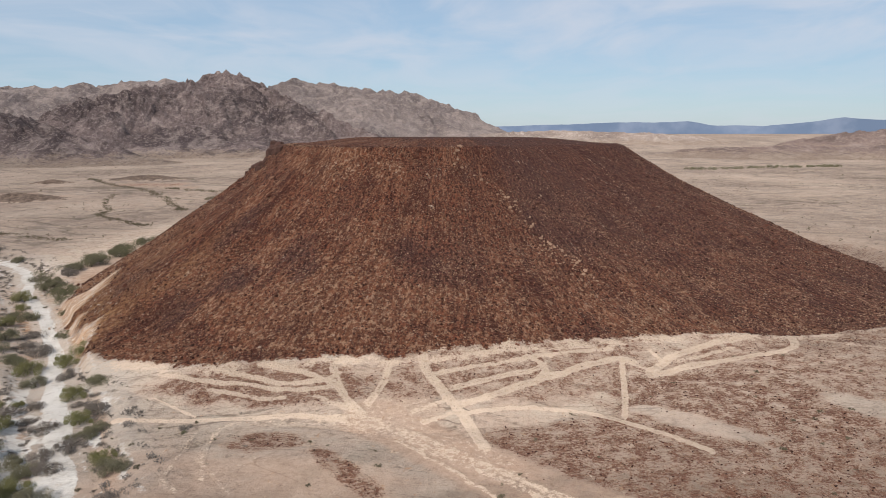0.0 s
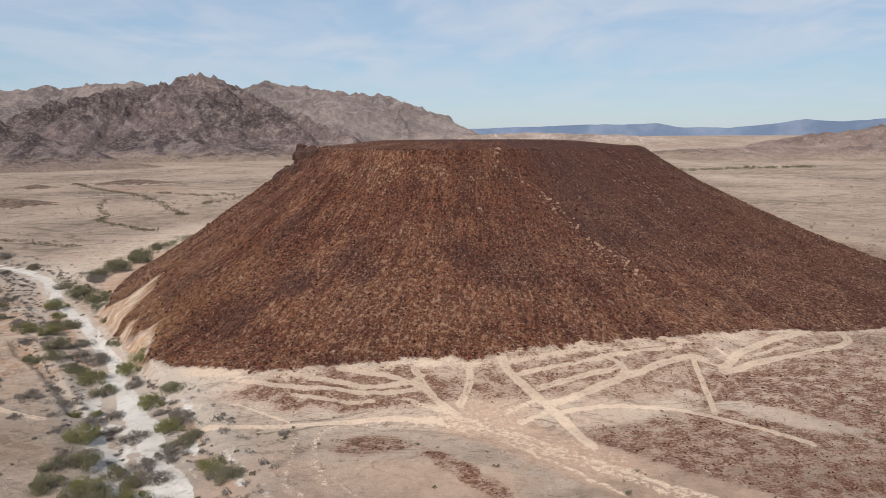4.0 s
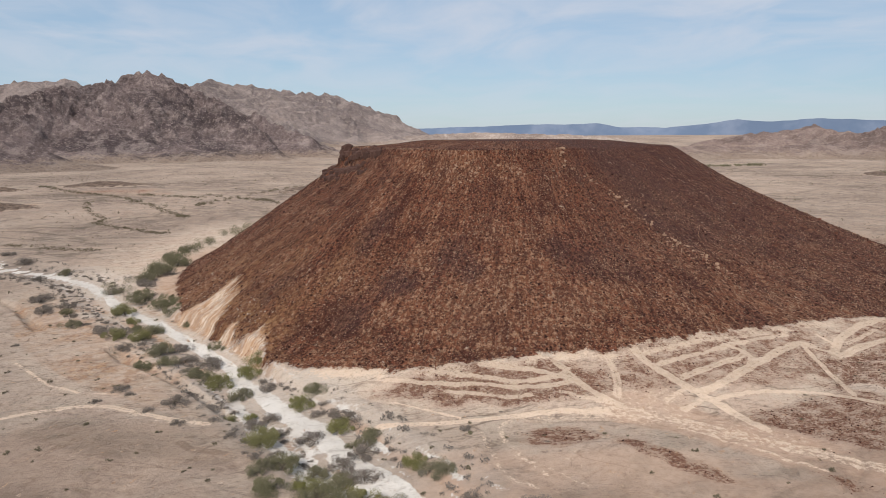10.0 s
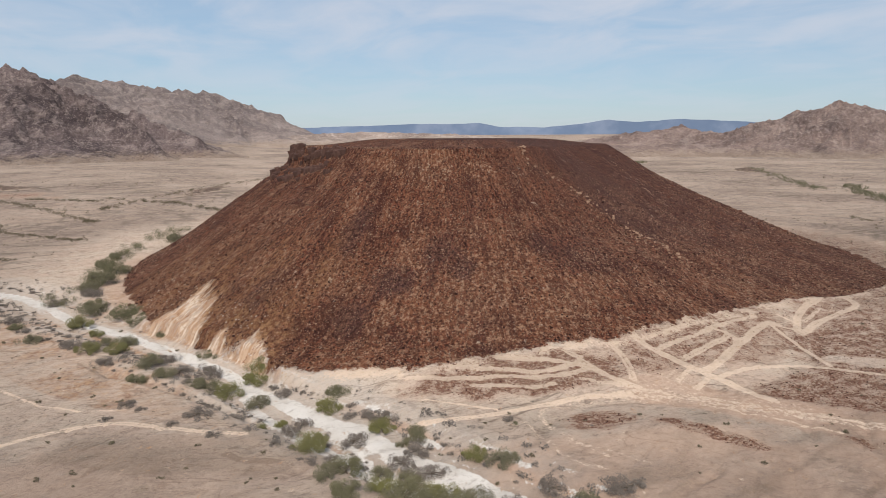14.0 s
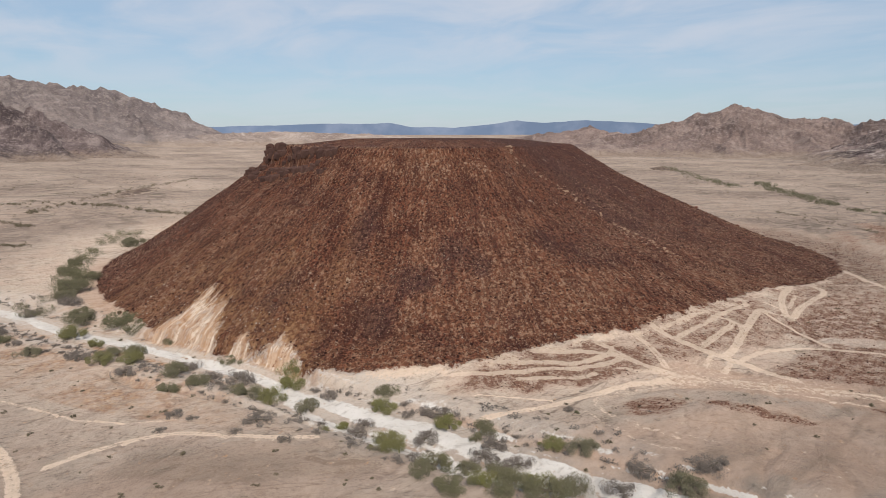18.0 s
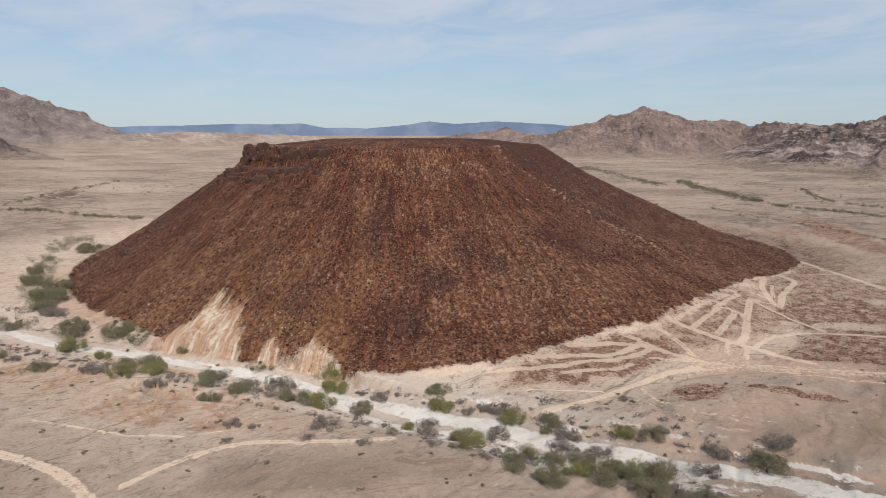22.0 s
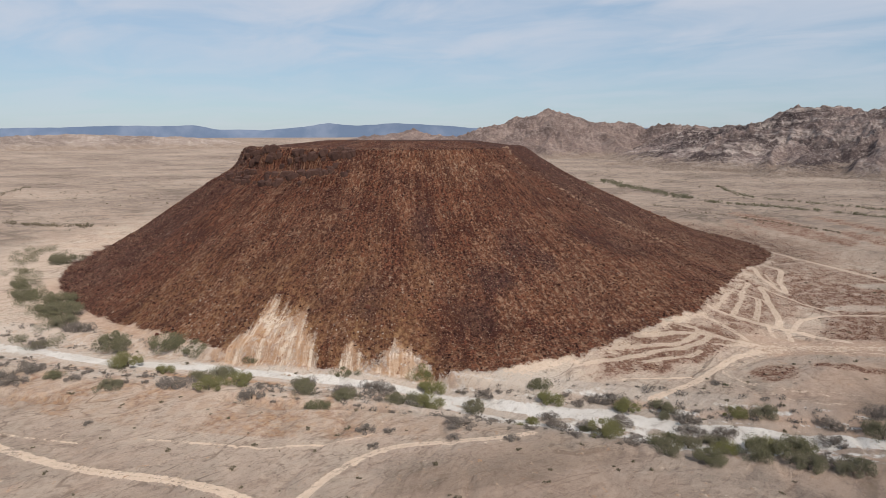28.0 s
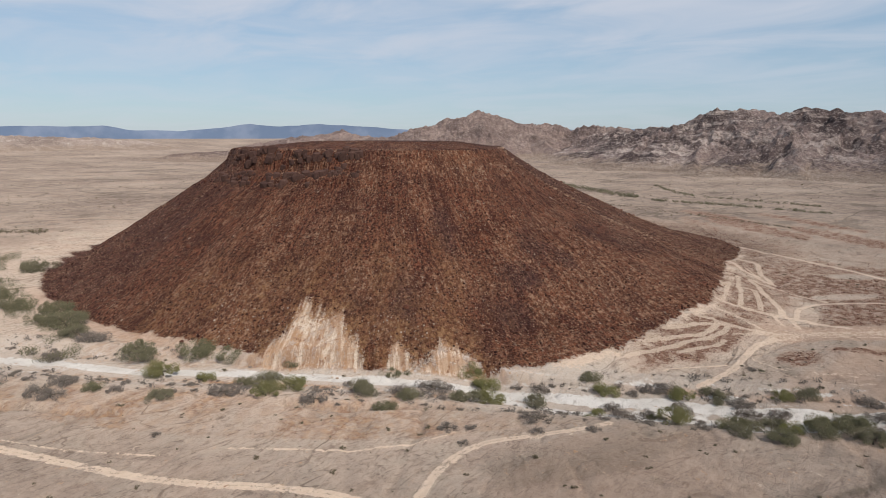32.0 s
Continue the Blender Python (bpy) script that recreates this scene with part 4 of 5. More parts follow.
# ---- ground ----
def spread(lo, hi, step, far_lo, far_hi, grow):
    """Grid lines: even between lo and hi, ever wider beyond."""
    mid = list(np.arange(lo, hi + step * 0.5, step))
    out, s = mid[:], step
    while out[-1] < far_hi:
        s *= grow
        out.append(out[-1] + s)
    low, s = [], step
    while (low[-1] if low else lo) > far_lo:
        s *= grow
        low.append((low[-1] if low else lo) - s)
    return np.array(low[::-1] + out)


gx, gy = spread(-245, 150, 0.62, -4700, 4700, 1.075), spread(78, 262, 0.62, -4700, 4700, 1.075)
GX, GY = np.meshgrid(gx, gy)
GZ = ground_z(GX, GY)
# the ground dips under the mesa
under = np.hypot(GX - MESA[0], GY - MESA[1]) / by_bearing(FOOT, np.degrees(np.arctan2(GY - MESA[1], GX - MESA[0])))
GZ = GZ - 4.0 * smooth(0.97, 0.86, under)
ground = sheet("ground", GX, GY, GZ, EARTH, cover(GX, GY))
tagged(ground, "tan desert floor of dry soil, gravel and sand", "ground", "", "structure")


def ribbon(name, line, half, label, step=0.7, cells=8, lift=0.06):
    """A strip draped on the ground along a line."""
    pts, run = np.array(line, float), [0.0]
    for a, b in zip(pts, pts[1:]):
        run.append(run[-1] + float(np.hypot(*(b - a))))
    s = np.linspace(0, run[-1], max(4, int(run[-1] / step)))
    cx, cy = np.interp(s, run, pts[:, 0]), np.interp(s, run, pts[:, 1])
    tx, ty = np.gradient(cx), np.gradient(cy)
    ln = np.hypot(tx, ty)
    off = np.linspace(-half, half, cells + 1)
    X = cx[:, None] + (-ty / ln)[:, None] * off
    Y = cy[:, None] + (tx / ln)[:, None] * off
    Z = np.maximum(ground_z(X, Y), mesa_z(X, Y)) + lift
    Z[:, 0] -= 0.25
    Z[:, -1] -= 0.25
    return tagged(sheet(name, X, Y, Z, EARTH, cover(X, Y)), label, "dirt track", "vehicle tracks", "structure")


for tname, half, strength, line in TRACKS:
    ribbon("dirt_track", line, half * 1.5, "pale worn vehicle track across the desert floor" if half > 0.6 else "narrow pale footpath across the desert floor")

# ---- the mesa ----
mesa = new("mesa")
mesa.location = (MESA[0], MESA[1], 0)
tagged(mesa, "flat-topped red-brown volcanic mesa with rubble slopes", "mesa")
ang = np.radians(np.concatenate([np.linspace(-208, 12, 860, endpoint=False), np.linspace(12, 152, 110, endpoint=False)]))
foot_r, rim_r = by_bearing(FOOT, np.degrees(ang)), by_bearing(RIM, np.degrees(ang))
inner = np.linspace(0.5, 0.92, 16, endpoint=False)[:, None] * rim_r[None, :]
outer = rim_r[None, :] * 0.92 + np.linspace(0, 1, 235)[:, None] * (foot_r * 1.05 - rim_r * 0.92)[None, :]
RR = np.concatenate([inner, outer])
MX, MY = MESA[0] + RR * np.cos(ang)[None, :], MESA[1] + RR * np.sin(ang)[None, :]
MZ = mesa_z(MX, MY)
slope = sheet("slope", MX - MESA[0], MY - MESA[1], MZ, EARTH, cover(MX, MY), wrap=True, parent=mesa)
core = [(float(x - MESA[0]), float(y - MESA[1]), float(z)) for x, y, z in zip(MX[0], MY[0], MZ[0])]
cap = joined("cap", core, [list(range(len(core)))], EARTH, mesa)
cap.data.attributes.new("rubble", "FLOAT", "POINT").data.foreach_set("value", np.ones(len(core), np.float32))
cap.data.attributes.new("dark_tone", "FLOAT", "POINT").data.foreach_set("value", np.ones(len(core), np.float32))


# ---- ranges and hills ----
def mountain(name, label, crest, material, cell, seed, rough=1.0, spur_gap=150, foot=1.5, group="desert mountains"):
    """A range along a crest of (x, y, z, half width) with spurs and gullies running down."""
    rng = random.Random(seed)
    ridges = []
    for (ax, ay, az, aw), (bx, by, bz, bw) in zip(crest, crest[1:]):
        ridges.append((ax, ay, az, aw, bx, by, bz, bw))
        size = math.hypot(bx - ax, by - ay)
        count = max(1, int(size / spur_gap))
        for k in range(count):
            t = (k + rng.uniform(0.15, 0.85)) / count
            px, py, pz, pw = (a + (b - a) * t for a, b in ((ax, bx), (ay, by), (az, bz), (aw, bw)))
            for side in (-1, 1):
                turn = math.atan2(by - ay, bx - ax) + side * (math.pi / 2) + rng.uniform(-0.5, 0.5)
                reach = pw * rng.uniform(0.7, 1.1)
                base = float(plain(px, py))
                sx, sy, sz = px + math.cos(turn) * reach * 0.5, py + math.sin(turn) * reach * 0.5, base + (pz - base) * rng.uniform(0.38, 0.6)
                ridges.append((px, py, pz * 0.98, pw * 0.42, sx, sy, sz, pw * 0.36))
                for fork in (-0.45, 0.4):
                    t2 = turn + fork + rng.uniform(-0.25, 0.25)
                    ridges.append((sx, sy, sz, pw * 0.30, sx + math.cos(t2) * reach * 0.6, sy + math.sin(t2) * reach * 0.6, base + 3, pw * 0.16))
    lo_x, hi_x = min(c[0] - c[3] for c in crest) - 60, max(c[0] + c[3] for c in crest) + 60
    lo_y, hi_y = min(c[1] - c[3] for c in crest) - 60, max(c[1] + c[3] for c in crest) + 60
    X, Y = np.meshgrid(np.arange(lo_x, hi_x, cell), np.arange(lo_y, hi_y, cell))
    base = plain(X, Y)
    lam = 30 * cell
    WX, WY = X + lam * 0.45 * fbm(X / lam, Y / lam, 3, seed), Y + lam * 0.45 * fbm(X / lam, Y / lam, 3, seed + 5)
    best = np.full(X.shape, -0.25)
    tall = max(c[2] for c in crest)
    for ax, ay, az, aw, bx, by, bz, bw in ridges:
        dx, dy = bx - ax, by - ay
        t = np.clip(((WX - ax) * dx + (WY - ay) * dy) / (dx * dx + dy * dy + 1e-6), 0, 1)
        d = np.hypot(WX - ax - t * dx, WY - ay - t * dy)
        u = d / (aw + (bw - aw) * t)
        h = np.maximum(az + (bz - az) * t - base, 0) / tall
        v = np.clip(1 - u, -0.4, 1)
        best = np.maximum(best, np.where(v > 0, h * np.abs(v) ** foot, v * 0.3))
    rise = np.clip(best, 0, 1)
    rug = rough * tall * (0.20 * (ridged(WX / (lam * 0.6), WY / (lam * 0.6), 5, seed + 9, 0.6) - 0.45) + 0.17 * (ridged(X / (lam * 0.19), Y / (lam * 0.19), 4, seed + 11, 0.65) - 0.4))
    Z = base + best * tall + rug * np.clip(rise * 2.6, 0, 1) * (0.45 + 0.55 * np.clip(1.6 - 1.4 * rise, 0, 1)) - 1.5
    Z = np.where(best < -0.02, base - 6, Z)
    ob = sheet(name, X, Y, Z, material, {"rise": Z - base})
    ob.data.polygons.foreach_set("use_smooth", np.zeros(len(ob.data.polygons), dtype=bool))
    return tagged(ob, label, "mountain", group)


mountain("mountain", "rugged brown desert mountain with a jagged summit", [(-905, 1700, 120, 330), (-800, 1620, 118, 330), (-700, 1700, 150, 380), (-640, 1830, 186, 420), (-566, 1800, 214, 470), (-520, 1840, 200, 420), (-468, 1870, 172, 360), (-380, 1900, 112, 260), (-280, 1960, 40, 150)], RANGE_DARK, 7.0, 3, 1.0, 170)
mountain("mountain", "dark brown foothills below a rugged mountain", [(-1120, 1240, 130, 330), (-960, 1260, 112, 320), (-800, 1230, 92, 280), (-680, 1180, 60, 200), (-540, 1150, 36, 150)], RANGE_DARK, 7.0, 8, 1.1, 110)
mountain("mountain", "pale grey-brown mountain range behind the desert plain", [(-900, 2800, 150, 500), (-690, 2760, 200, 560), (-597, 2817, 262, 640), (-467, 2913, 252, 620), (-345, 3060, 232, 580), (-221, 3042, 214, 520), (-138, 3095, 229, 500), (-30, 3100, 194, 420), (95, 3130, 108, 260), (200, 3190, 48, 160)], RANGE_PALE_HAZE, 13.0, 14, 0.9, 200)
mountain("mountain", "hazy brown mountain chain in the distance", [(-2500, 3300, 260, 700), (-2080, 3320, 262, 700), (-1850, 3420, 268, 700), (-1660, 3560, 282, 700), (-1500, 3540, 300, 700), (-1357, 3518, 316, 700), (-1200, 3560, 262, 600), (-1000, 3600, 200, 500)], RANGE_PALE_HAZE, 18.0, 21, 0.9, 260)
mountain("mountain", "brown rocky peak at the end of a desert ridge", [(1010, 1480, 40, 180), (1180, 1430, 72, 240), (1330, 1330, 128, 330), (1400, 1290, 106, 300), (1470, 1270, 92, 280), (1640, 1310, 96, 280), (1640, 1190, 80, 260), (1600, 1080, 80, 260), (1560, 1000, 72, 240)], RANGE_TAN, 7.0, 33, 1.0, 110)
mountain("mountain", "long streaked desert ridge of dark and pale rock", [(1420, 960, 66, 260), (1340, 850, 72, 260), (1240, 740, 76, 260), (1195, 665, 92, 300), (1190, 590, 112, 340), (1180, 520, 104, 340), (1160, 440, 106, 340), (1130, 360, 106, 330), (1080, 250, 92, 300), (1060, 100, 96, 300), (1000, -40, 80, 280)], RANGE_VEIN, 6.0, 41, 1.1, 80)
mountain("hill", "low brown hill on the desert plain", [(1040, 1980, 40, 160), (1134, 1915, 57, 220), (1210, 1870, 66, 220), (1287, 1855, 82, 240), (1350, 1830, 62, 200), (1460, 1780, 50, 170)], RANGE_TAN, 8.0, 52, 1.0, 110)
mountain("hill", "low tan hills along the far plain", [(560, 1610, 22, 110), (650, 1560, 27, 130), (734, 1518, 34, 150), (830, 1500, 30, 140), (930, 1440, 34, 150), (1020, 1380, 30, 140)], RANGE_TAN, 7.0, 57, 0.9, 90)
mountain("hill", "low pale badlands at the edge of the plain", [(150, 2700, 48, 260), (300, 2760, 58, 300), (420, 2760, 66, 300), (501, 2745, 68, 300), (620, 2700, 60, 260), (760, 2640, 56, 240), (900, 2560, 50, 220)], BADLAND, 11.0, 61, 0.9, 140)

def knoll_material():
    p = Paint("dark_gravel_knoll", 0.95)
    c = p.mix(p.span(p.noise(0.25, 7, 0.8), 0.40, 0.60), (0.085, 0.058, 0.044), (0.20, 0.142, 0.107))
    c = p.mix(p.span(p.math("ADD", p.value("rise"), p.span(p.noise(0.12, 6, 0.75), 0.3, 0.7, -1.2, 1.2)), 0.8, 0.0), c, (0.36, 0.275, 0.212))
    return p.done(c, p.bump(p.noise(0.3, 6, 0.8), 0.8, 1.5))


KNOLL = knoll_material()


def knoll(x, y, rx, ry, tall, turn, seed):
    """A low swell of dark desert gravel."""
    q, a = np.meshgrid(np.linspace(0.0, 1.3, 24), np.linspace(0, 2 * math.pi, 72))
    dx, dy = q * rx * np.cos(a), q * ry * np.sin(a)
    c, s = math.cos(radians(turn)), math.sin(radians(turn))
    X, Y = x + dx * c - dy * s, y + dx * s + dy * c
    rise = tall * (np.clip(1 - q + 0.5 * fbm(X / 18, Y / 18, 4, seed), -0.3, 1)) * (q < 1.28)
    Z = ground_z(X, Y) + rise - 0.15 - 3.0 * smooth(1.05, 1.3, q)
    tagged(sheet("knoll", X, Y, Z, KNOLL, {"rise": rise}), "low dark gravel knoll on the desert plain", "hill", "desert mountains")


for kx, ky, krx, kry, kt, kturn, kseed in ((-350, 566, 42, 24, 6, 20, 171), (-325, 768, 48, 26, 5, 10, 172), (-404, 718, 24, 10, 4, 15, 173), (-118, 700, 14, 60, 2, -18, 174), (640, 850, 40, 18, 5, 60, 175)):
    knoll(kx, ky, krx, kry, kt, kturn, kseed)

# far blue ranges: a plain backdrop, with the haze in its colour and glow
b_ang = np.radians(np.linspace(-75, 112, 620))
b_deg = np.degrees(b_ang)
far_line = [(-80, 105), (0, 110), (30, 110), (40, 110), (44, 112), (47, 108), (50.5, 128), (54.5, 146), (58, 128), (60, 145), (63, 112), (65, 98), (69, 104), (70.5, 131), (73, 122), (76, 124), (80, 112), (86, 100), (90, 98), (115, 98)]
ridge_h = np.interp(b_deg, [q[0] for q in far_line], [q[1] for q in far_line]) + 13 * fbm(b_deg / 2.6, b_deg * 0 + 2, 5, 132, 0.6)
levels = np.array([0.0, 0.35, 0.7, 1.0])
BX = 4640 * np.cos(b_ang)[None, :] + levels[:, None] * 60 * np.cos(b_ang)[None, :]
BY = 4640 * np.sin(b_ang)[None, :] + levels[:, None] * 60 * np.sin(b_ang)[None, :]
BZ = 30 + levels[:, None] * (ridge_h - 30)[None, :]
PX, PA = np.meshgrid(np.linspace(3500, 4640, 12), np.radians(np.linspace(77, 91, 30)))
PXX, PYY = PX * np.cos(PA), PX * np.sin(PA)
tagged(sheet("backdrop", PXX, PYY, plain(PXX, PYY) + 4.5, FAR_HAZE), "flat blue-grey plain far away in haze", "backdrop", "", "structure")
tagged(sheet("backdrop", BX, BY, BZ, FAR_HAZE), "hazy blue mountain ranges on the horizon", "backdrop", "", "structure")


# ---- trees and shrubs ----
def crown_mesh(name, seed, lobes, leaves, size, spread_r, height, material):
    """Many small bent leaf sprays gathered in uneven lobes. The unit crown is about 2 wide."""
    rng = random.Random(seed)
    verts, faces = [], []
    hubs = []
    for _ in range(lobes):
        a, q = rng.uniform(0, 6.283), math.sqrt(rng.uniform(0.0, 1.0)) * 0.78 * spread_r
        hubs.append((math.cos(a) * q, math.sin(a) * q, height * (0.22 + rng.uniform(0.0, 0.5) * (1.15 - q)), rng.uniform(0.14, 0.40)))
    for k in range(leaves):
        hx, hy, hz, hr = hubs[rng.randrange(lobes)]
        v = Vector((rng.gauss(0, 1), rng.gauss(0, 1), rng.gauss(0, 1))).normalized() * hr * rng.uniform(0.55, 1.08)
        c = Vector((hx + v.x, hy + v.y, max(0.03, hz + v.z * 0.85)))
        u = Vector((rng.gauss(0, 0.7) + v.x, rng.gauss(0, 0.7) + v.y, rng.gauss(0, 1.1))).normalized()
        w = u.cross(Vector((rng.gauss(0, 1), rng.gauss(0, 1), rng.gauss(0, 1)))).normalized()
        s = size * rng.uniform(0.6, 1.4)
        n = len(verts)
        verts += [tuple(c - u * s), tuple(c + w * s * 0.45), tuple(c + u * s), tuple(c - w * s * 0.45 + Vector((0, 0, -s * 0.3)))]
        faces += [(n, n + 1, n + 2), (n, n + 2, n + 3)]
    mesh = bpy.data.meshes.new(name)
    mesh.from_pydata(verts, [], faces)
    mesh.materials.append(material)
    mesh.update()
    return mesh, hubs


def limb(bm, a, b, ra, rb, sides=5):
    """A tapered branch."""
    a, b = Vector(a), Vector(b)
    z = (b - a).normalized()
    x = z.orthogonal().normalized()
    y = z.cross(x)
    rings = []
    for c, r in ((a, ra), (b, rb)):
        rings.append([bm.verts.new(c + (x * math.cos(6.283 * k / sides) + y * math.sin(6.283 * k / sides)) * r) for k in range(sides)])
    for k in range(sides):
        bm.faces.new((rings[0][k], rings[0][(k + 1) % sides], rings[1][(k + 1) % sides], rings[1][k]))


def trunk_mesh(name, seed, hubs):
    rng = random.Random(seed)
    bm = bmesh.new()
    fork = (rng.uniform(-0.05, 0.05), rng.uniform(-0.05, 0.05), 0.22)
    limb(bm, (0, 0, -0.05), fork, 0.055, 0.042)
    for hx, hy, hz, hr in hubs[:6]:
        mid = (hx * 0.5 + rng.uniform(-0.05, 0.05), hy * 0.5, 0.22 + (hz - 0.22) * 0.55)
        limb(bm, fork, mid, 0.032, 0.022, 4)
        limb(bm, mid, (hx, hy, hz), 0.022, 0.007, 4)
    mesh = bpy.data.meshes.new(name)
    bm.to_mesh(mesh)
    bm.free()
    mesh.materials.append(BARK)
    return mesh


KINDS = {
    "palo_verde_tree": (GREEN, 20, 6200, 0.028, 1.0, 1.05, "green palo verde tree standing beside the sandy wash", "tree"),
    "ironwood_tree": (OLIVE, 20, 6200, 0.028, 1.05, 0.9, "grey-green ironwood tree standing beside the sandy wash", "tree"),
    "desert_shrub": (GREY, 14, 3400, 0.030, 1.1, 0.65, "dry grey-brown shrub growing in the sandy wash", "shrub"),
    "creosote_bush": (SCRUB, 6, 260, 0.11, 1.0, 0.95, "small olive-brown creosote bush on bare soil", "shrub"),
}
STOCK = {}
for kind, (leaf, lobes, leaves, size, spr, hgt, label, cat) in KINDS.items():
    STOCK[kind] = []
    for v in range(4):
        crown, hubs = crown_mesh("crown", 500 + v * 7 + len(kind), lobes, leaves, size, spr, hgt, leaf)
        STOCK[kind].append((crown, trunk_mesh("trunk", 900 + v, hubs)))
planted = []
plant_rng = random.Random(77)


def plant(kind, x, y, width, tall=1.0):
    crown, trunk = STOCK[kind][plant_rng.randrange(4)]
    leaf, lobes, leaves, size, spr, hgt, label, cat = KINDS[kind]
    root = new(kind)
    root.location = (x, y, float(ground_z(np.array([x]), np.array([y]))[0]) - 0.05)
    root.rotation_euler = (0, 0, plant_rng.uniform(0, 6.283))
    k = width * (1.13 if width > 4 else 1.0) / 2.0
    root.scale = (k, k * plant_rng.uniform(0.85, 1.1), k * tall)
    tagged(root, label, cat, "plants along the wash" if kind != "creosote_bush" else "bushes on the plain")
    for nm, mesh in (("trunk", trunk), ("crown", crown)):
        ob = new(nm, mesh)
        ob.parent = root
    planted.append((x, y, width))
    return root


P, I, S = "palo_verde_tree", "ironwood_tree", "desert_shrub"
for kind, x, y, width in [(I, -197.0, 315.9, 7.1), (S, -203.8, 304.0, 6.1), (S, -240.5, 361.1, 7.3), (S, -224.0, 341.7, 9.4), (I, -155.2, 333.7, 10.1), (I, -154.4, 307.0, 9.3), (I, -155.0, 285.0, 8.7), (I, -153.4, 353.6, 9.1), (I, -148.2, 258.3, 11.4), (I, -134.2, 240.0, 9.5), (I, -124.4, 223.3, 4.9), (S, -164.4, 276.6, 7.4), (P, -150.4, 242.3, 8.6), (P, -143.3, 207.5, 7.1), (S, -137.5, 197.4, 6.3), (I, -160.9, 223.2, 6.1), (S, -184.5, 260.0, 9.6), (I, -135.5, 219.0, 7.8), (I, -128.7, 184.4, 5.8), (I, -126.5, 192.9, 7.8)]:
    plant(kind, x, y, width)
for kind, x, y, width in [(I, -112.4, 173.9, 7.0), (P, -107.2, 170.9, 7.6), (S, -119.0, 188.6, 6.7), (S, -122.7, 200.0, 6.2), (I, -112.8, 198.3, 6.1), (P, -100.7, 177.2, 6.6), (I, -100.0, 162.1, 6.5), (S, -94.1, 165.5, 5.1), (P, -85.9, 152.6, 6.1), (I, -82.6, 158.4, 5.6), (S, -92.6, 147.1, 5.6), (P, -92.6, 133.4, 7.9), (S, -89.1, 139.9, 4.4), (S, -83.4, 135.7, 6.2), (P, -76.6, 137.7, 6.2), (I, -71.0, 132.5, 6.0), (I, -74.3, 130.0, 3.5), (I, -90.6, 119.6, 5.6), (I, -87.0, 121.9, 6.8), (I, -87.9, 112.6, 6.4)]:
    plant(kind, x, y, width)
for kind, x, y, width in [(P, -82.2, 112.5, 5.3), (S, -76.0, 123.2, 5.7), (S, -72.3, 117.2, 6.0), (P, -63.1, 120.2, 5.5), (I, -59.2, 115.5, 5.9), (S, -81.6, 147.6, 4.0), (P, -101.0, 148.2, 4.0), (S, -128.6, 165.3, 4.3), (S, -171.4, 249.5, 6.8), (S, -169.9, 206.4, 2.7), (S, -118.4, 149.8, 3.1), (S, -77.2, 146.4, 4.6), (S, -51.3, 130.5, 3.0), (I, -51.0, 128.2, 1.6), (S, -37.0, 121.8, 1.1), (S, -66.6, 142.1, 1.4), (S, -64.2, 139.4, 1.4), (S, -70.3, 147.9, 1.2), (S, -42.5, 138.2, 1.0), (I, -153.3, 296.6, 13.7)]:
    plant(kind, x, y, width)
for kind, x, y, width in [(S, -153.4, 277.7, 9.1), (S, -177.6, 248.4, 6.2), (I, -168.3, 240.3, 4.8), (S, -165.6, 235.9, 4.1), (I, -139.0, 247.4, 11.5), (P, -144.8, 231.3, 4.9), (I, -140.6, 220.2, 5.8), (P, -135.7, 207.5, 7.0), (S, -149.1, 214.9, 6.9), (I, -121.9, 182.6, 5.9), (I, -108.3, 195.9, 5.1), (S, -111.0, 184.7, 8.4), (P, -98.6, 183.4, 7.3), (S, -96.4, 170.9, 3.5), (P, -96.1, 148.7, 4.0), (S, -113.4, 153.7, 6.2), (S, -125.2, 161.5, 3.0), (S, -131.9, 158.2, 2.9), (S, -110.3, 142.1, 3.6), (I, -81.7, 120.6, 5.4)]:
    plant(kind, x, y, width)
for kind, x, y, width in [(P, -73.0, 109.6, 7.0), (I, -75.4, 102.9, 7.5), (I, -68.4, 105.3, 6.4), (S, -55.6, 103.5, 6.1), (S, -62.2, 100.7, 5.9), (S, -95.5, 142.8, 5.3), (I, -76.9, 116.9, 5.7), (I, -80.0, 107.6, 7.9), (I, -79.5, 98.8, 7.1), (I, -53.5, 94.6, 8.2), (I, -75.2, 92.0, 7.2), (I, -91.7, 137.7, 3.7), (S, -72.3, 126.2, 6.6), (S, -75.3, 142.8, 6.9), (S, -44.0, 97.5, 7.2), (S, -74.8, 97.6, 4.9), (I, -128.3, 395.3, 13.4), (I, -150.1, 316.9, 11.5), (S, -176.5, 242.8, 6.4)]:
    plant(kind, x, y, width)

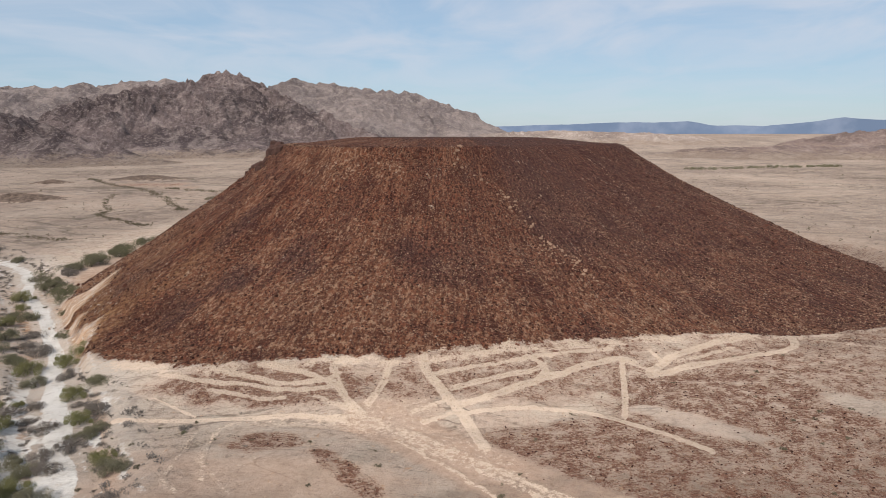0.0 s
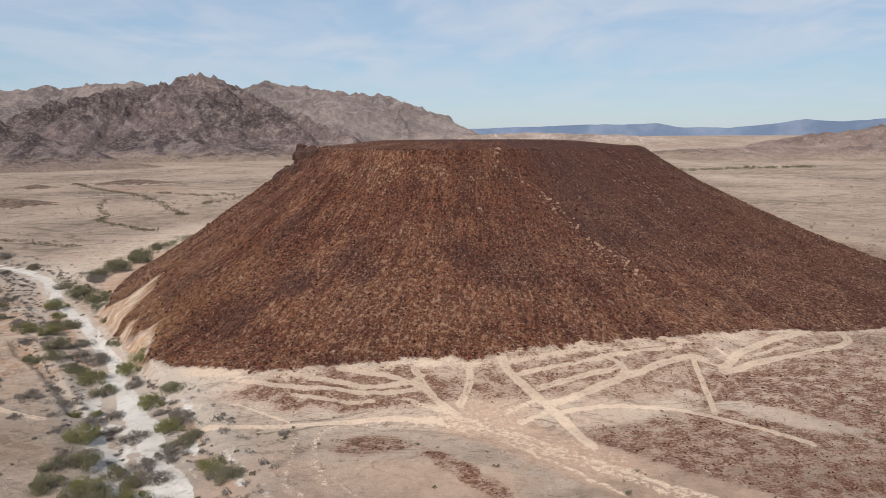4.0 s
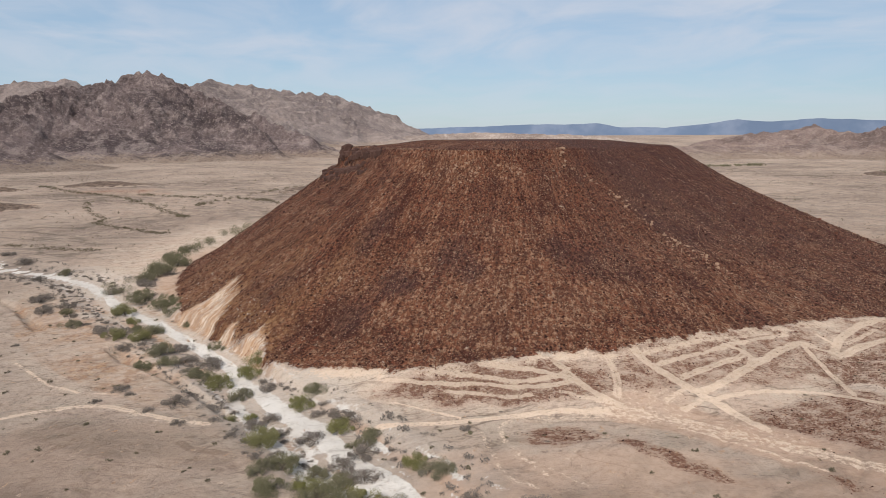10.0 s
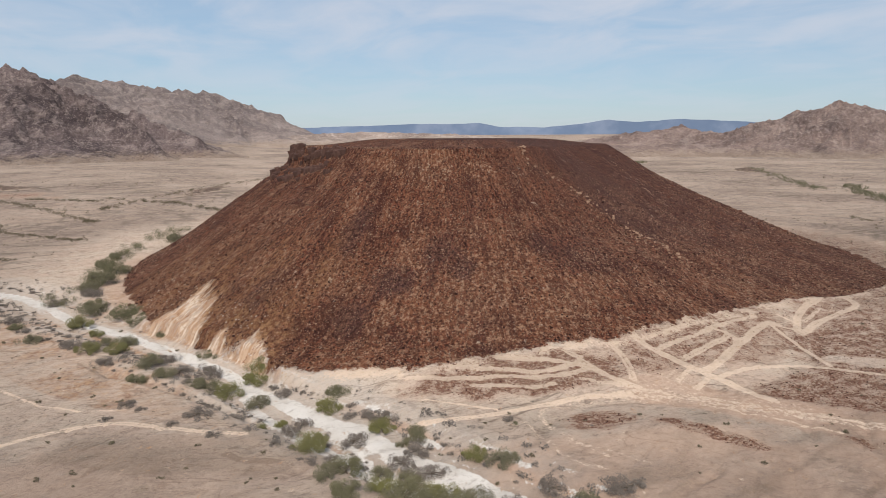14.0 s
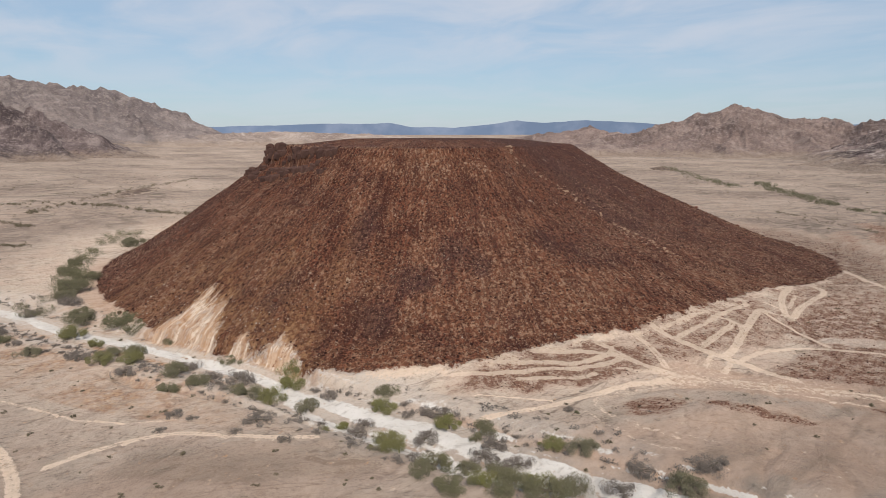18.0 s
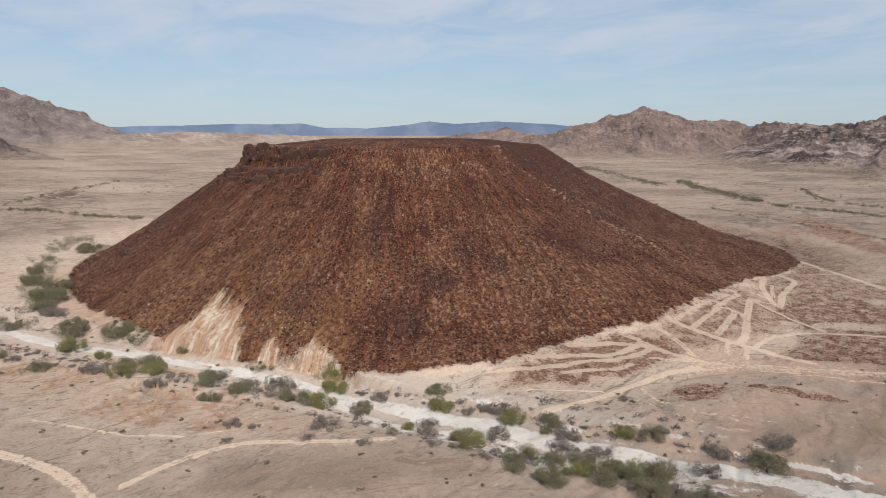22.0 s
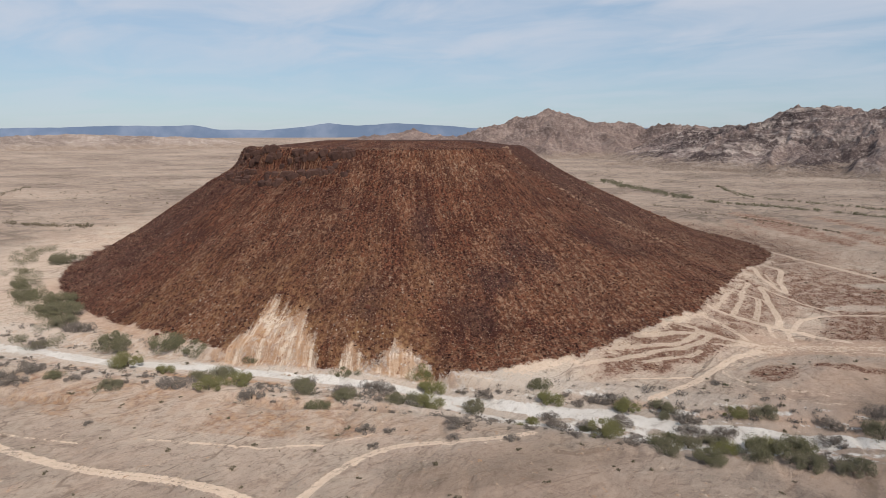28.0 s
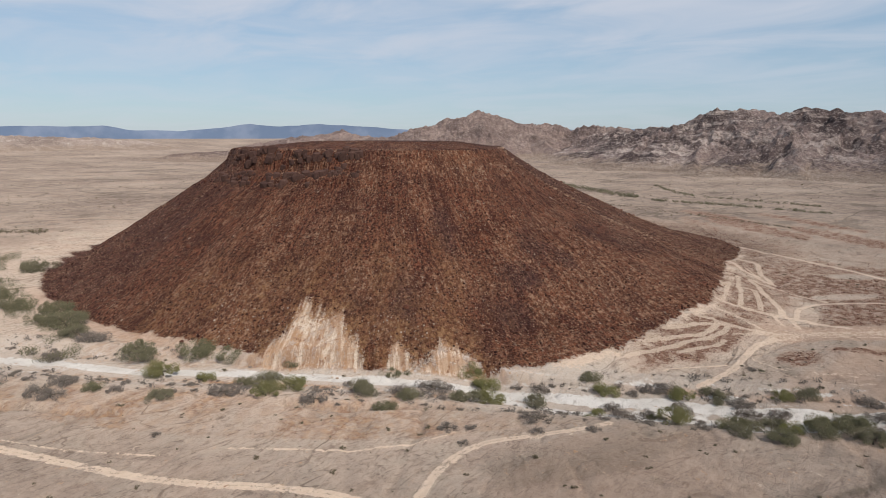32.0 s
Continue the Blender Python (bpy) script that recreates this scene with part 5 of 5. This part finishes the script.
# smaller shrubs along the wash, sown at random
sow = random.Random(5)
count = 0
while count < 230:
    k = sow.randrange(8, len(WASH) - 24)
    x, y = WASH[k][0] + sow.gauss(0, 10), WASH[k][1] + sow.gauss(0, 10)
    d = abs(float(along(np.array([x]), np.array([y]), WASH, 60)[0][0]))
    width = sow.choice((1.0, 1.3, 1.6, 2.0, 2.5, 3.1))
    side = float(along(np.array([x]), np.array([y]), WASH, 60)[0][0])
    if side < -9 or d < 4.2 + width * 0.6 or d > 18 or any(math.hypot(x - a, y - b) < 0.5 * (w + width) for a, b, w in planted):
        continue
    if math.hypot(x - MESA[0], y - MESA[1]) < by_bearing(DARK, np.array([math.degrees(math.atan2(y - MESA[1], x - MESA[0]))]))[0] + 3:
        continue
    plant(S, x, y, width, 0.9)
    count += 1
# creosote on the open soil near the camera's way
tries = np.array([(sow.uniform(-215, 120), sow.uniform(95, 260)) for _ in range(900)])
here = cover(tries[:, 0], tries[:, 1])
bare = (here["rubble"] < 0.05) & (here["pale"] < 0.3) & (here["sand"] < 0.5) & (here["white"] < 0.1)
count = 0
for x, y in tries[bare].tolist():
    width = sow.choice((0.8, 1.0, 1.2, 1.5, 1.9))
    if count < 260 and not any(math.hypot(x - a, y - b) < 0.5 * (w + width) for a, b, w in planted):
        plant("creosote_bush", x, y, width, 0.8)
        count += 1


def scrub(name, label, spots, leaf, blades, seed, blade=0.2):
    """Far bushes, too many to count, as one mesh."""
    rng = random.Random(seed)
    verts, faces = [], []
    heights = ground_z(np.array([p[0] for p in spots]), np.array([p[1] for p in spots])).tolist()
    for (x, y, w), z in zip(spots, heights):
        for _ in range(blades):
            a, q, h = rng.uniform(0, 6.283), math.sqrt(rng.random()) * w * 0.5, rng.uniform(0.05, 0.55) * w
            c = Vector((x + math.cos(a) * q, y + math.sin(a) * q, z + h))
            u = Vector((rng.gauss(0, 1), rng.gauss(0, 1), rng.gauss(0, 1))).normalized() * w * blade
            v = u.cross(Vector((rng.gauss(0, 1), rng.gauss(0, 1), rng.gauss(0, 1)))).normalized() * w * blade * 0.6
            n = len(verts)
            verts += [tuple(c - u), tuple(c + v), tuple(c + u), tuple(c - v)]
            faces.append((n, n + 1, n + 2, n + 3))
    return tagged(joined(name, verts, faces, leaf), label, "bushes", "", "stuff")


tries = np.array([(sow.uniform(-700, 800), sow.uniform(230, 1000)) for _ in range(6000)])
open_soil = (np.hypot(tries[:, 0] - MESA[0], tries[:, 1] - MESA[1]) > 195) & ~((tries[:, 0] > -215) & (tries[:, 0] < 120) & (tries[:, 1] < 262))
open_soil &= fbm(tries[:, 0] / 90, tries[:, 1] / 90, 2, 141) > -0.02
far_spots = [(x, y, sow.choice((1.2, 1.6, 2.2))) for x, y in tries[open_soil][:2600].tolist()]
scrub("scrub", "scattered low desert scrub across the far plain", far_spots, SCRUB, 7, 1)


# low brush between the shrubs of the wash
tries = np.array([(WASH[k][0] + sow.gauss(0, 11), WASH[k][1] + sow.gauss(0, 11)) for k in (sow.randrange(8, len(WASH) - 20) for _ in range(1700))])
here = cover(tries[:, 0], tries[:, 1])
low_spots = [(x, y, sow.choice((0.7, 1.0, 1.4, 1.9))) for x, y in tries[(here["sand"] < 0.25) & (here["rubble"] < 0.1) & (here["white"] < 0.2) & (here["pale"] < 0.3) & (np.abs(along(tries[:, 0], tries[:, 1], WASH, 60)[0]) > 5) & (here["silt"] > 0.3)].tolist()]
scrub("brush", "low dry grey brush scattered along the wash", low_spots, GREY, 26, 7, 0.13)


def thicket(line, width, count, size):
    spots = []
    pts = rounded(line)
    for _ in range(count):
        k = sow.randrange(len(pts) - 1)
        t = sow.random()
        spots.append((pts[k][0] + (pts[k + 1][0] - pts[k][0]) * t + sow.gauss(0, width), pts[k][1] + (pts[k + 1][1] - pts[k][1]) * t + sow.gauss(0, width), size * sow.uniform(0.6, 1.5)))
    return spots


scrub("thicket", "dark line of desert trees along a distant dry wash", thicket([(667, 873), (619, 777), (533, 655), (471, 555)], 5, 130, 4.0) + thicket([(544, 586), (473, 505), (439, 451), (384, 380)], 5, 190, 3.8), OLIVE, 26, 2, 0.12)
scrub("thicket", "dark line of desert trees along a distant dry wash", thicket([(362, 350), (354, 314), (353, 290), (341, 249), (330, 200)], 2.6, 150, 2.6) + thicket([(554, 436), (474, 379), (442, 346), (413, 282), (390, 220)], 2.5, 170, 2.2), OLIVE, 26, 12, 0.12)
scrub("thicket", "thin line of bushes along a gully on the plain", thicket([(298, 363), (255, 272), (243, 232), (228, 197)], 1.6, 130, 1.3), SCRUB, 18, 13, 0.14)
scrub("thicket", "thin lines of bushes along gullies on the plain", thicket([(-387, 764), (-328, 687), (-277, 646), (-228, 569), (-186, 491)], 2.4, 330, 1.9) + thicket([(-286, 602), (-267, 544), (-238, 494), (-236, 468), (-208, 442), (-181, 418)], 1.6, 320, 1.4) + thicket([(-259, 656), (-229, 633), (-202, 621)], 2.5, 70, 2.2) + thicket([(-253, 392), (-226, 376), (-202, 365)], 2.0, 70, 1.6), SCRUB, 18, 14, 0.14)
scrub("thicket", "thin lines of bushes along gullies on the plain", thicket([(-200, 640), (-157, 598), (-135, 580), (-111, 529), (-88, 510)], 2.5, 120, 2.6) + thicket([(-190, 560), (-156, 646), (-117, 734), (-45, 894)], 3.0, 160, 2.2), SCRUB, 18, 15, 0.14)
scrub("thicket", "dark line of desert trees along a distant dry wash", thicket([(380, 1060), (551, 1098), (640, 1120)], 9, 160, 5.0), OLIVE, 20, 3, 0.14)
scrub("thicket", "line of green bushes along a side wash by the mesa", thicket([(-166, 271), (-158, 290), (-155, 326), (-152, 350), (-149, 376), (-142, 408), (-130, 436)], 3.5, 75, 4.0), OLIVE, 170, 4, 0.042)

# ---- rubble on the mesa ----
ICO = bmesh.new()
bmesh.ops.create_icosphere(ICO, subdivisions=1, radius=1.0)
ICO_V, ICO_F = [tuple(v.co) for v in ICO.verts], [tuple(v.index for v in f.verts) for f in ICO.faces]
ICO.free()


def stones(name, label, places, size_lo, size_hi, material, seed, parent=None, origin=(0, 0)):
    """Many angular stones in one mesh."""
    rng = np.random.default_rng(seed)
    base = np.array(ICO_V)
    faces = np.array(ICO_F)
    xy = np.array(places)
    z = mesa_z(xy[:, 0], xy[:, 1])
    z = np.maximum(z, ground_z(xy[:, 0], xy[:, 1]))
    n = len(xy)
    s = size_lo * (size_hi / size_lo) ** (rng.random(n) ** 2.0)
    squash = rng.uniform(0.5, 1.15, (n, 1, 3)) * np.array([1, 1, 0.8])
    jag = rng.uniform(0.62, 1.2, (n, len(base), 1))
    turn = rng.uniform(0, 6.283, n)
    v = base[None] * squash * jag
    c, si = np.cos(turn)[:, None], np.sin(turn)[:, None]
    v = np.stack([v[..., 0] * c - v[..., 1] * si, v[..., 0] * si + v[..., 1] * c, v[..., 2]], -1) * s[:, None, None] * 0.5
    v = v + np.stack([xy[:, 0] - origin[0], xy[:, 1] - origin[1], z + s * 0.08], -1)[:, None, :]
    f = faces[None] + (np.arange(n) * len(base))[:, None, None]
    mesh = bpy.data.meshes.new(name)
    mesh.vertices.add(n * len(base))
    mesh.vertices.foreach_set("co", v.astype(np.float32).ravel())
    mesh.loops.add(f.size)
    mesh.loops.foreach_set("vertex_index", f.astype(np.int32).ravel())
    mesh.polygons.add(f.size // 3)
    mesh.polygons.foreach_set("loop_start", np.arange(0, f.size, 3, dtype=np.int32))
    mesh.materials.append(material)
    mesh.update(calc_edges=True)
    mesh.polygons.foreach_set("use_smooth", np.zeros(f.size // 3, dtype=bool))
    ob = new(name, mesh)
    if parent:
        ob.parent = parent
    return tagged(ob, label, "", "", "stuff")


stone_rng = np.random.default_rng(12)


def scatter(count, lo_deg, hi_deg, lo_u, hi_u, keep, masked=True):
    got = []
    while len(got) < count:
        deg = stone_rng.uniform(lo_deg, hi_deg, 4000)
        u = np.sqrt(stone_rng.uniform(lo_u * lo_u, hi_u * hi_u, 4000))
        r = u * by_bearing(DARK, deg)
        x, y = MESA[0] + r * np.cos(np.radians(deg)), MESA[1] + r * np.sin(np.radians(deg))
        ok = keep(x, y, deg, r) > stone_rng.random(4000)
        x, y = x[ok], y[ok]
        if masked:
            ok = cover(x, y)["rubble"] > 0.5
            x, y = x[ok], y[ok]
        got += list(zip(x, y))
    return got[:count]


stones("rubble", "dark red-brown basalt rubble", scatter(20000, -208, 5, 0.45, 1.01, lambda x, y, d, r: np.clip(0.6 + 1.2 * fbm(x / 14, y / 14, 2, 151), 0.1, 1)), 0.25, 1.1, BASALT, 3, mesa, MESA)
stones("rubble", "buff stones lying on the slope", scatter(36000, -208, 5, 0.45, 1.0, lambda x, y, d, r: np.clip(0.20 + 0.10 * smooth(-110, -85, d) + 1.3 * fbm(x / 11, y / 11, 3, 152) + 0.7 * fbm(d / 7, r / 40, 2, 153) + 0.2 * smooth(-80, -62, d) * smooth(-15, -40, d) * smooth(100, 130, r), 0.04, 1)), 0.2, 0.75, BUFF_STONE, 4, mesa, MESA)
stones("rubble", "loose stones on the white toe", scatter(300, -156, -128, 0.9, 1.02, lambda x, y, d, r: x * 0 + 1, False), 0.3, 1.0, WHITE_STONE, 5, mesa, MESA)
# gravel fields round the foot
gtries = np.stack([stone_rng.uniform(-60, 190, 60000), stone_rng.uniform(80, 260, 60000)], -1)
gcover = cover(gtries[:, 0], gtries[:, 1])
gkeep = (gcover["gravel"] * (1 - gcover["pale"]) * (0.5 + fbm(gtries[:, 0] / 2.5, gtries[:, 1] / 2.5, 2, 158)) > 0.9 * stone_rng.random(60000))
stones("gravel", "red-brown stones strewn over the pale soil", gtries[gkeep][:11000], 0.15, 0.6, BASALT, 8)


# boulders and outcrop blocks that stand out one by one
def block_mesh(seed, tall, cut):
    """An angular block of broken basalt."""
    rng = random.Random(seed)
    bm = bmesh.new()
    bmesh.ops.create_icosphere(bm, subdivisions=1, radius=1.0)
    for v in bm.verts:
        k = rng.uniform(0.72, 1.15)
        v.co = Vector((max(-cut, min(cut, v.co.x * k)), max(-cut, min(cut, v.co.y * k)), max(-cut, min(cut, v.co.z * k)) * tall))
    mesh = bpy.data.meshes.new("boulder")
    bm.to_mesh(mesh)
    bm.free()
    return mesh


def blocks(material, tall, cut, count, seed):
    made = []
    for k in range(count):
        mesh = block_mesh(seed + k, tall, cut)
        mesh.materials.append(material)
        made.append(mesh)
    return made


LIGHT_BLOCKS = blocks(BUFF_STONE, 0.8, 0.8, 5, 300)
DARK_BLOCKS = blocks(BASALT, 0.85, 0.78, 5, 320)
WALL_BLOCKS = blocks(CLIFF_STONE, 1.4, 0.58, 6, 340)
block_rng = random.Random(19)


def lay(name, meshes, deg, r, size, sink=0.25):
    x, y = MESA[0] + r * math.cos(radians(deg)), MESA[1] + r * math.sin(radians(deg))
    z = float(mesa_z(np.array([x]), np.array([y]))[0])
    ob = new(name, block_rng.choice(meshes))
    ob.parent = mesa
    ob.location = (x - MESA[0], y - MESA[1], z + size * (0.5 - sink))
    ob.rotation_euler = (block_rng.uniform(-0.25, 0.25), block_rng.uniform(-0.25, 0.25), block_rng.uniform(0, 6.283))
    ob.scale = (size * block_rng.uniform(0.4, 0.7), size * block_rng.uniform(0.4, 0.6), size * block_rng.uniform(0.4, 0.6))
    return ob


# the chain of pale boulders running down the south face
for k in range(64):
    t = block_rng.random() ** 1.5
    r = 62 + 64 * t
    deg = float(np.interp(r, [62, 72.4, 74.5, 76.5, 80.4, 84.5, 101, 117.7, 126], [-87, -90, -86, -80, -77.5, -76.5, -74, -70.6, -70.8]))
    lay("boulder", LIGHT_BLOCKS, deg + block_rng.gauss(0, 0.6), r + block_rng.gauss(0, 0.8), block_rng.choice((0.7, 0.9, 1.1, 1.5)))
for k in range(40):
    t = block_rng.random()
    lay("boulder", LIGHT_BLOCKS, -27.7 - 14.3 * t + block_rng.gauss(0, 0.8), 67.8 + 26 * t + block_rng.gauss(0, 0.8), block_rng.choice((0.35, 0.5, 0.65)))
for k in range(46):
    t = block_rng.random()
    lay("boulder", LIGHT_BLOCKS, float(np.interp(t, [0, 0.4, 1], [-75.6, -73.8, -72.1])) + block_rng.gauss(0, 0.9), 103 + 32 * t, block_rng.choice((0.35, 0.45, 0.6, 0.75)))
# pale boulders below the rim
for deg, r in ((-112, 89), (-106, 86), (-113, 93), (-122, 93), (-116, 88), (-103, 84)):
    for k in range(6):
        lay("boulder", LIGHT_BLOCKS, deg + block_rng.gauss(0, 1.0), r + block_rng.gauss(0, 1.6), block_rng.choice((0.6, 0.9, 1.2)))
# dark boulders all over the slope
for k in range(70):
    lay("boulder", DARK_BLOCKS, block_rng.uniform(-195, -10), block_rng.uniform(82, 160), block_rng.choice((1.0, 1.2, 1.5, 1.9)))
# blocks of the rock bands under the western rim
for k in range(260):
    deg = block_rng.uniform(-186, -140)
    level = block_rng.random()
    rim = float(by_bearing(RIM, np.array([deg]))[0])
    if math.sin(deg * 0.9) + math.sin(deg * 2.3 + 1) < -0.9:
        continue
    size = block_rng.choice((1.2, 1.8, 2.6, 3.4, 4.4))
    lay("cliff_block", WALL_BLOCKS, deg, rim + (block_rng.uniform(0.3, 3.0) if level < 0.45 else block_rng.uniform(6.0, 11.5)), size, 0.45)
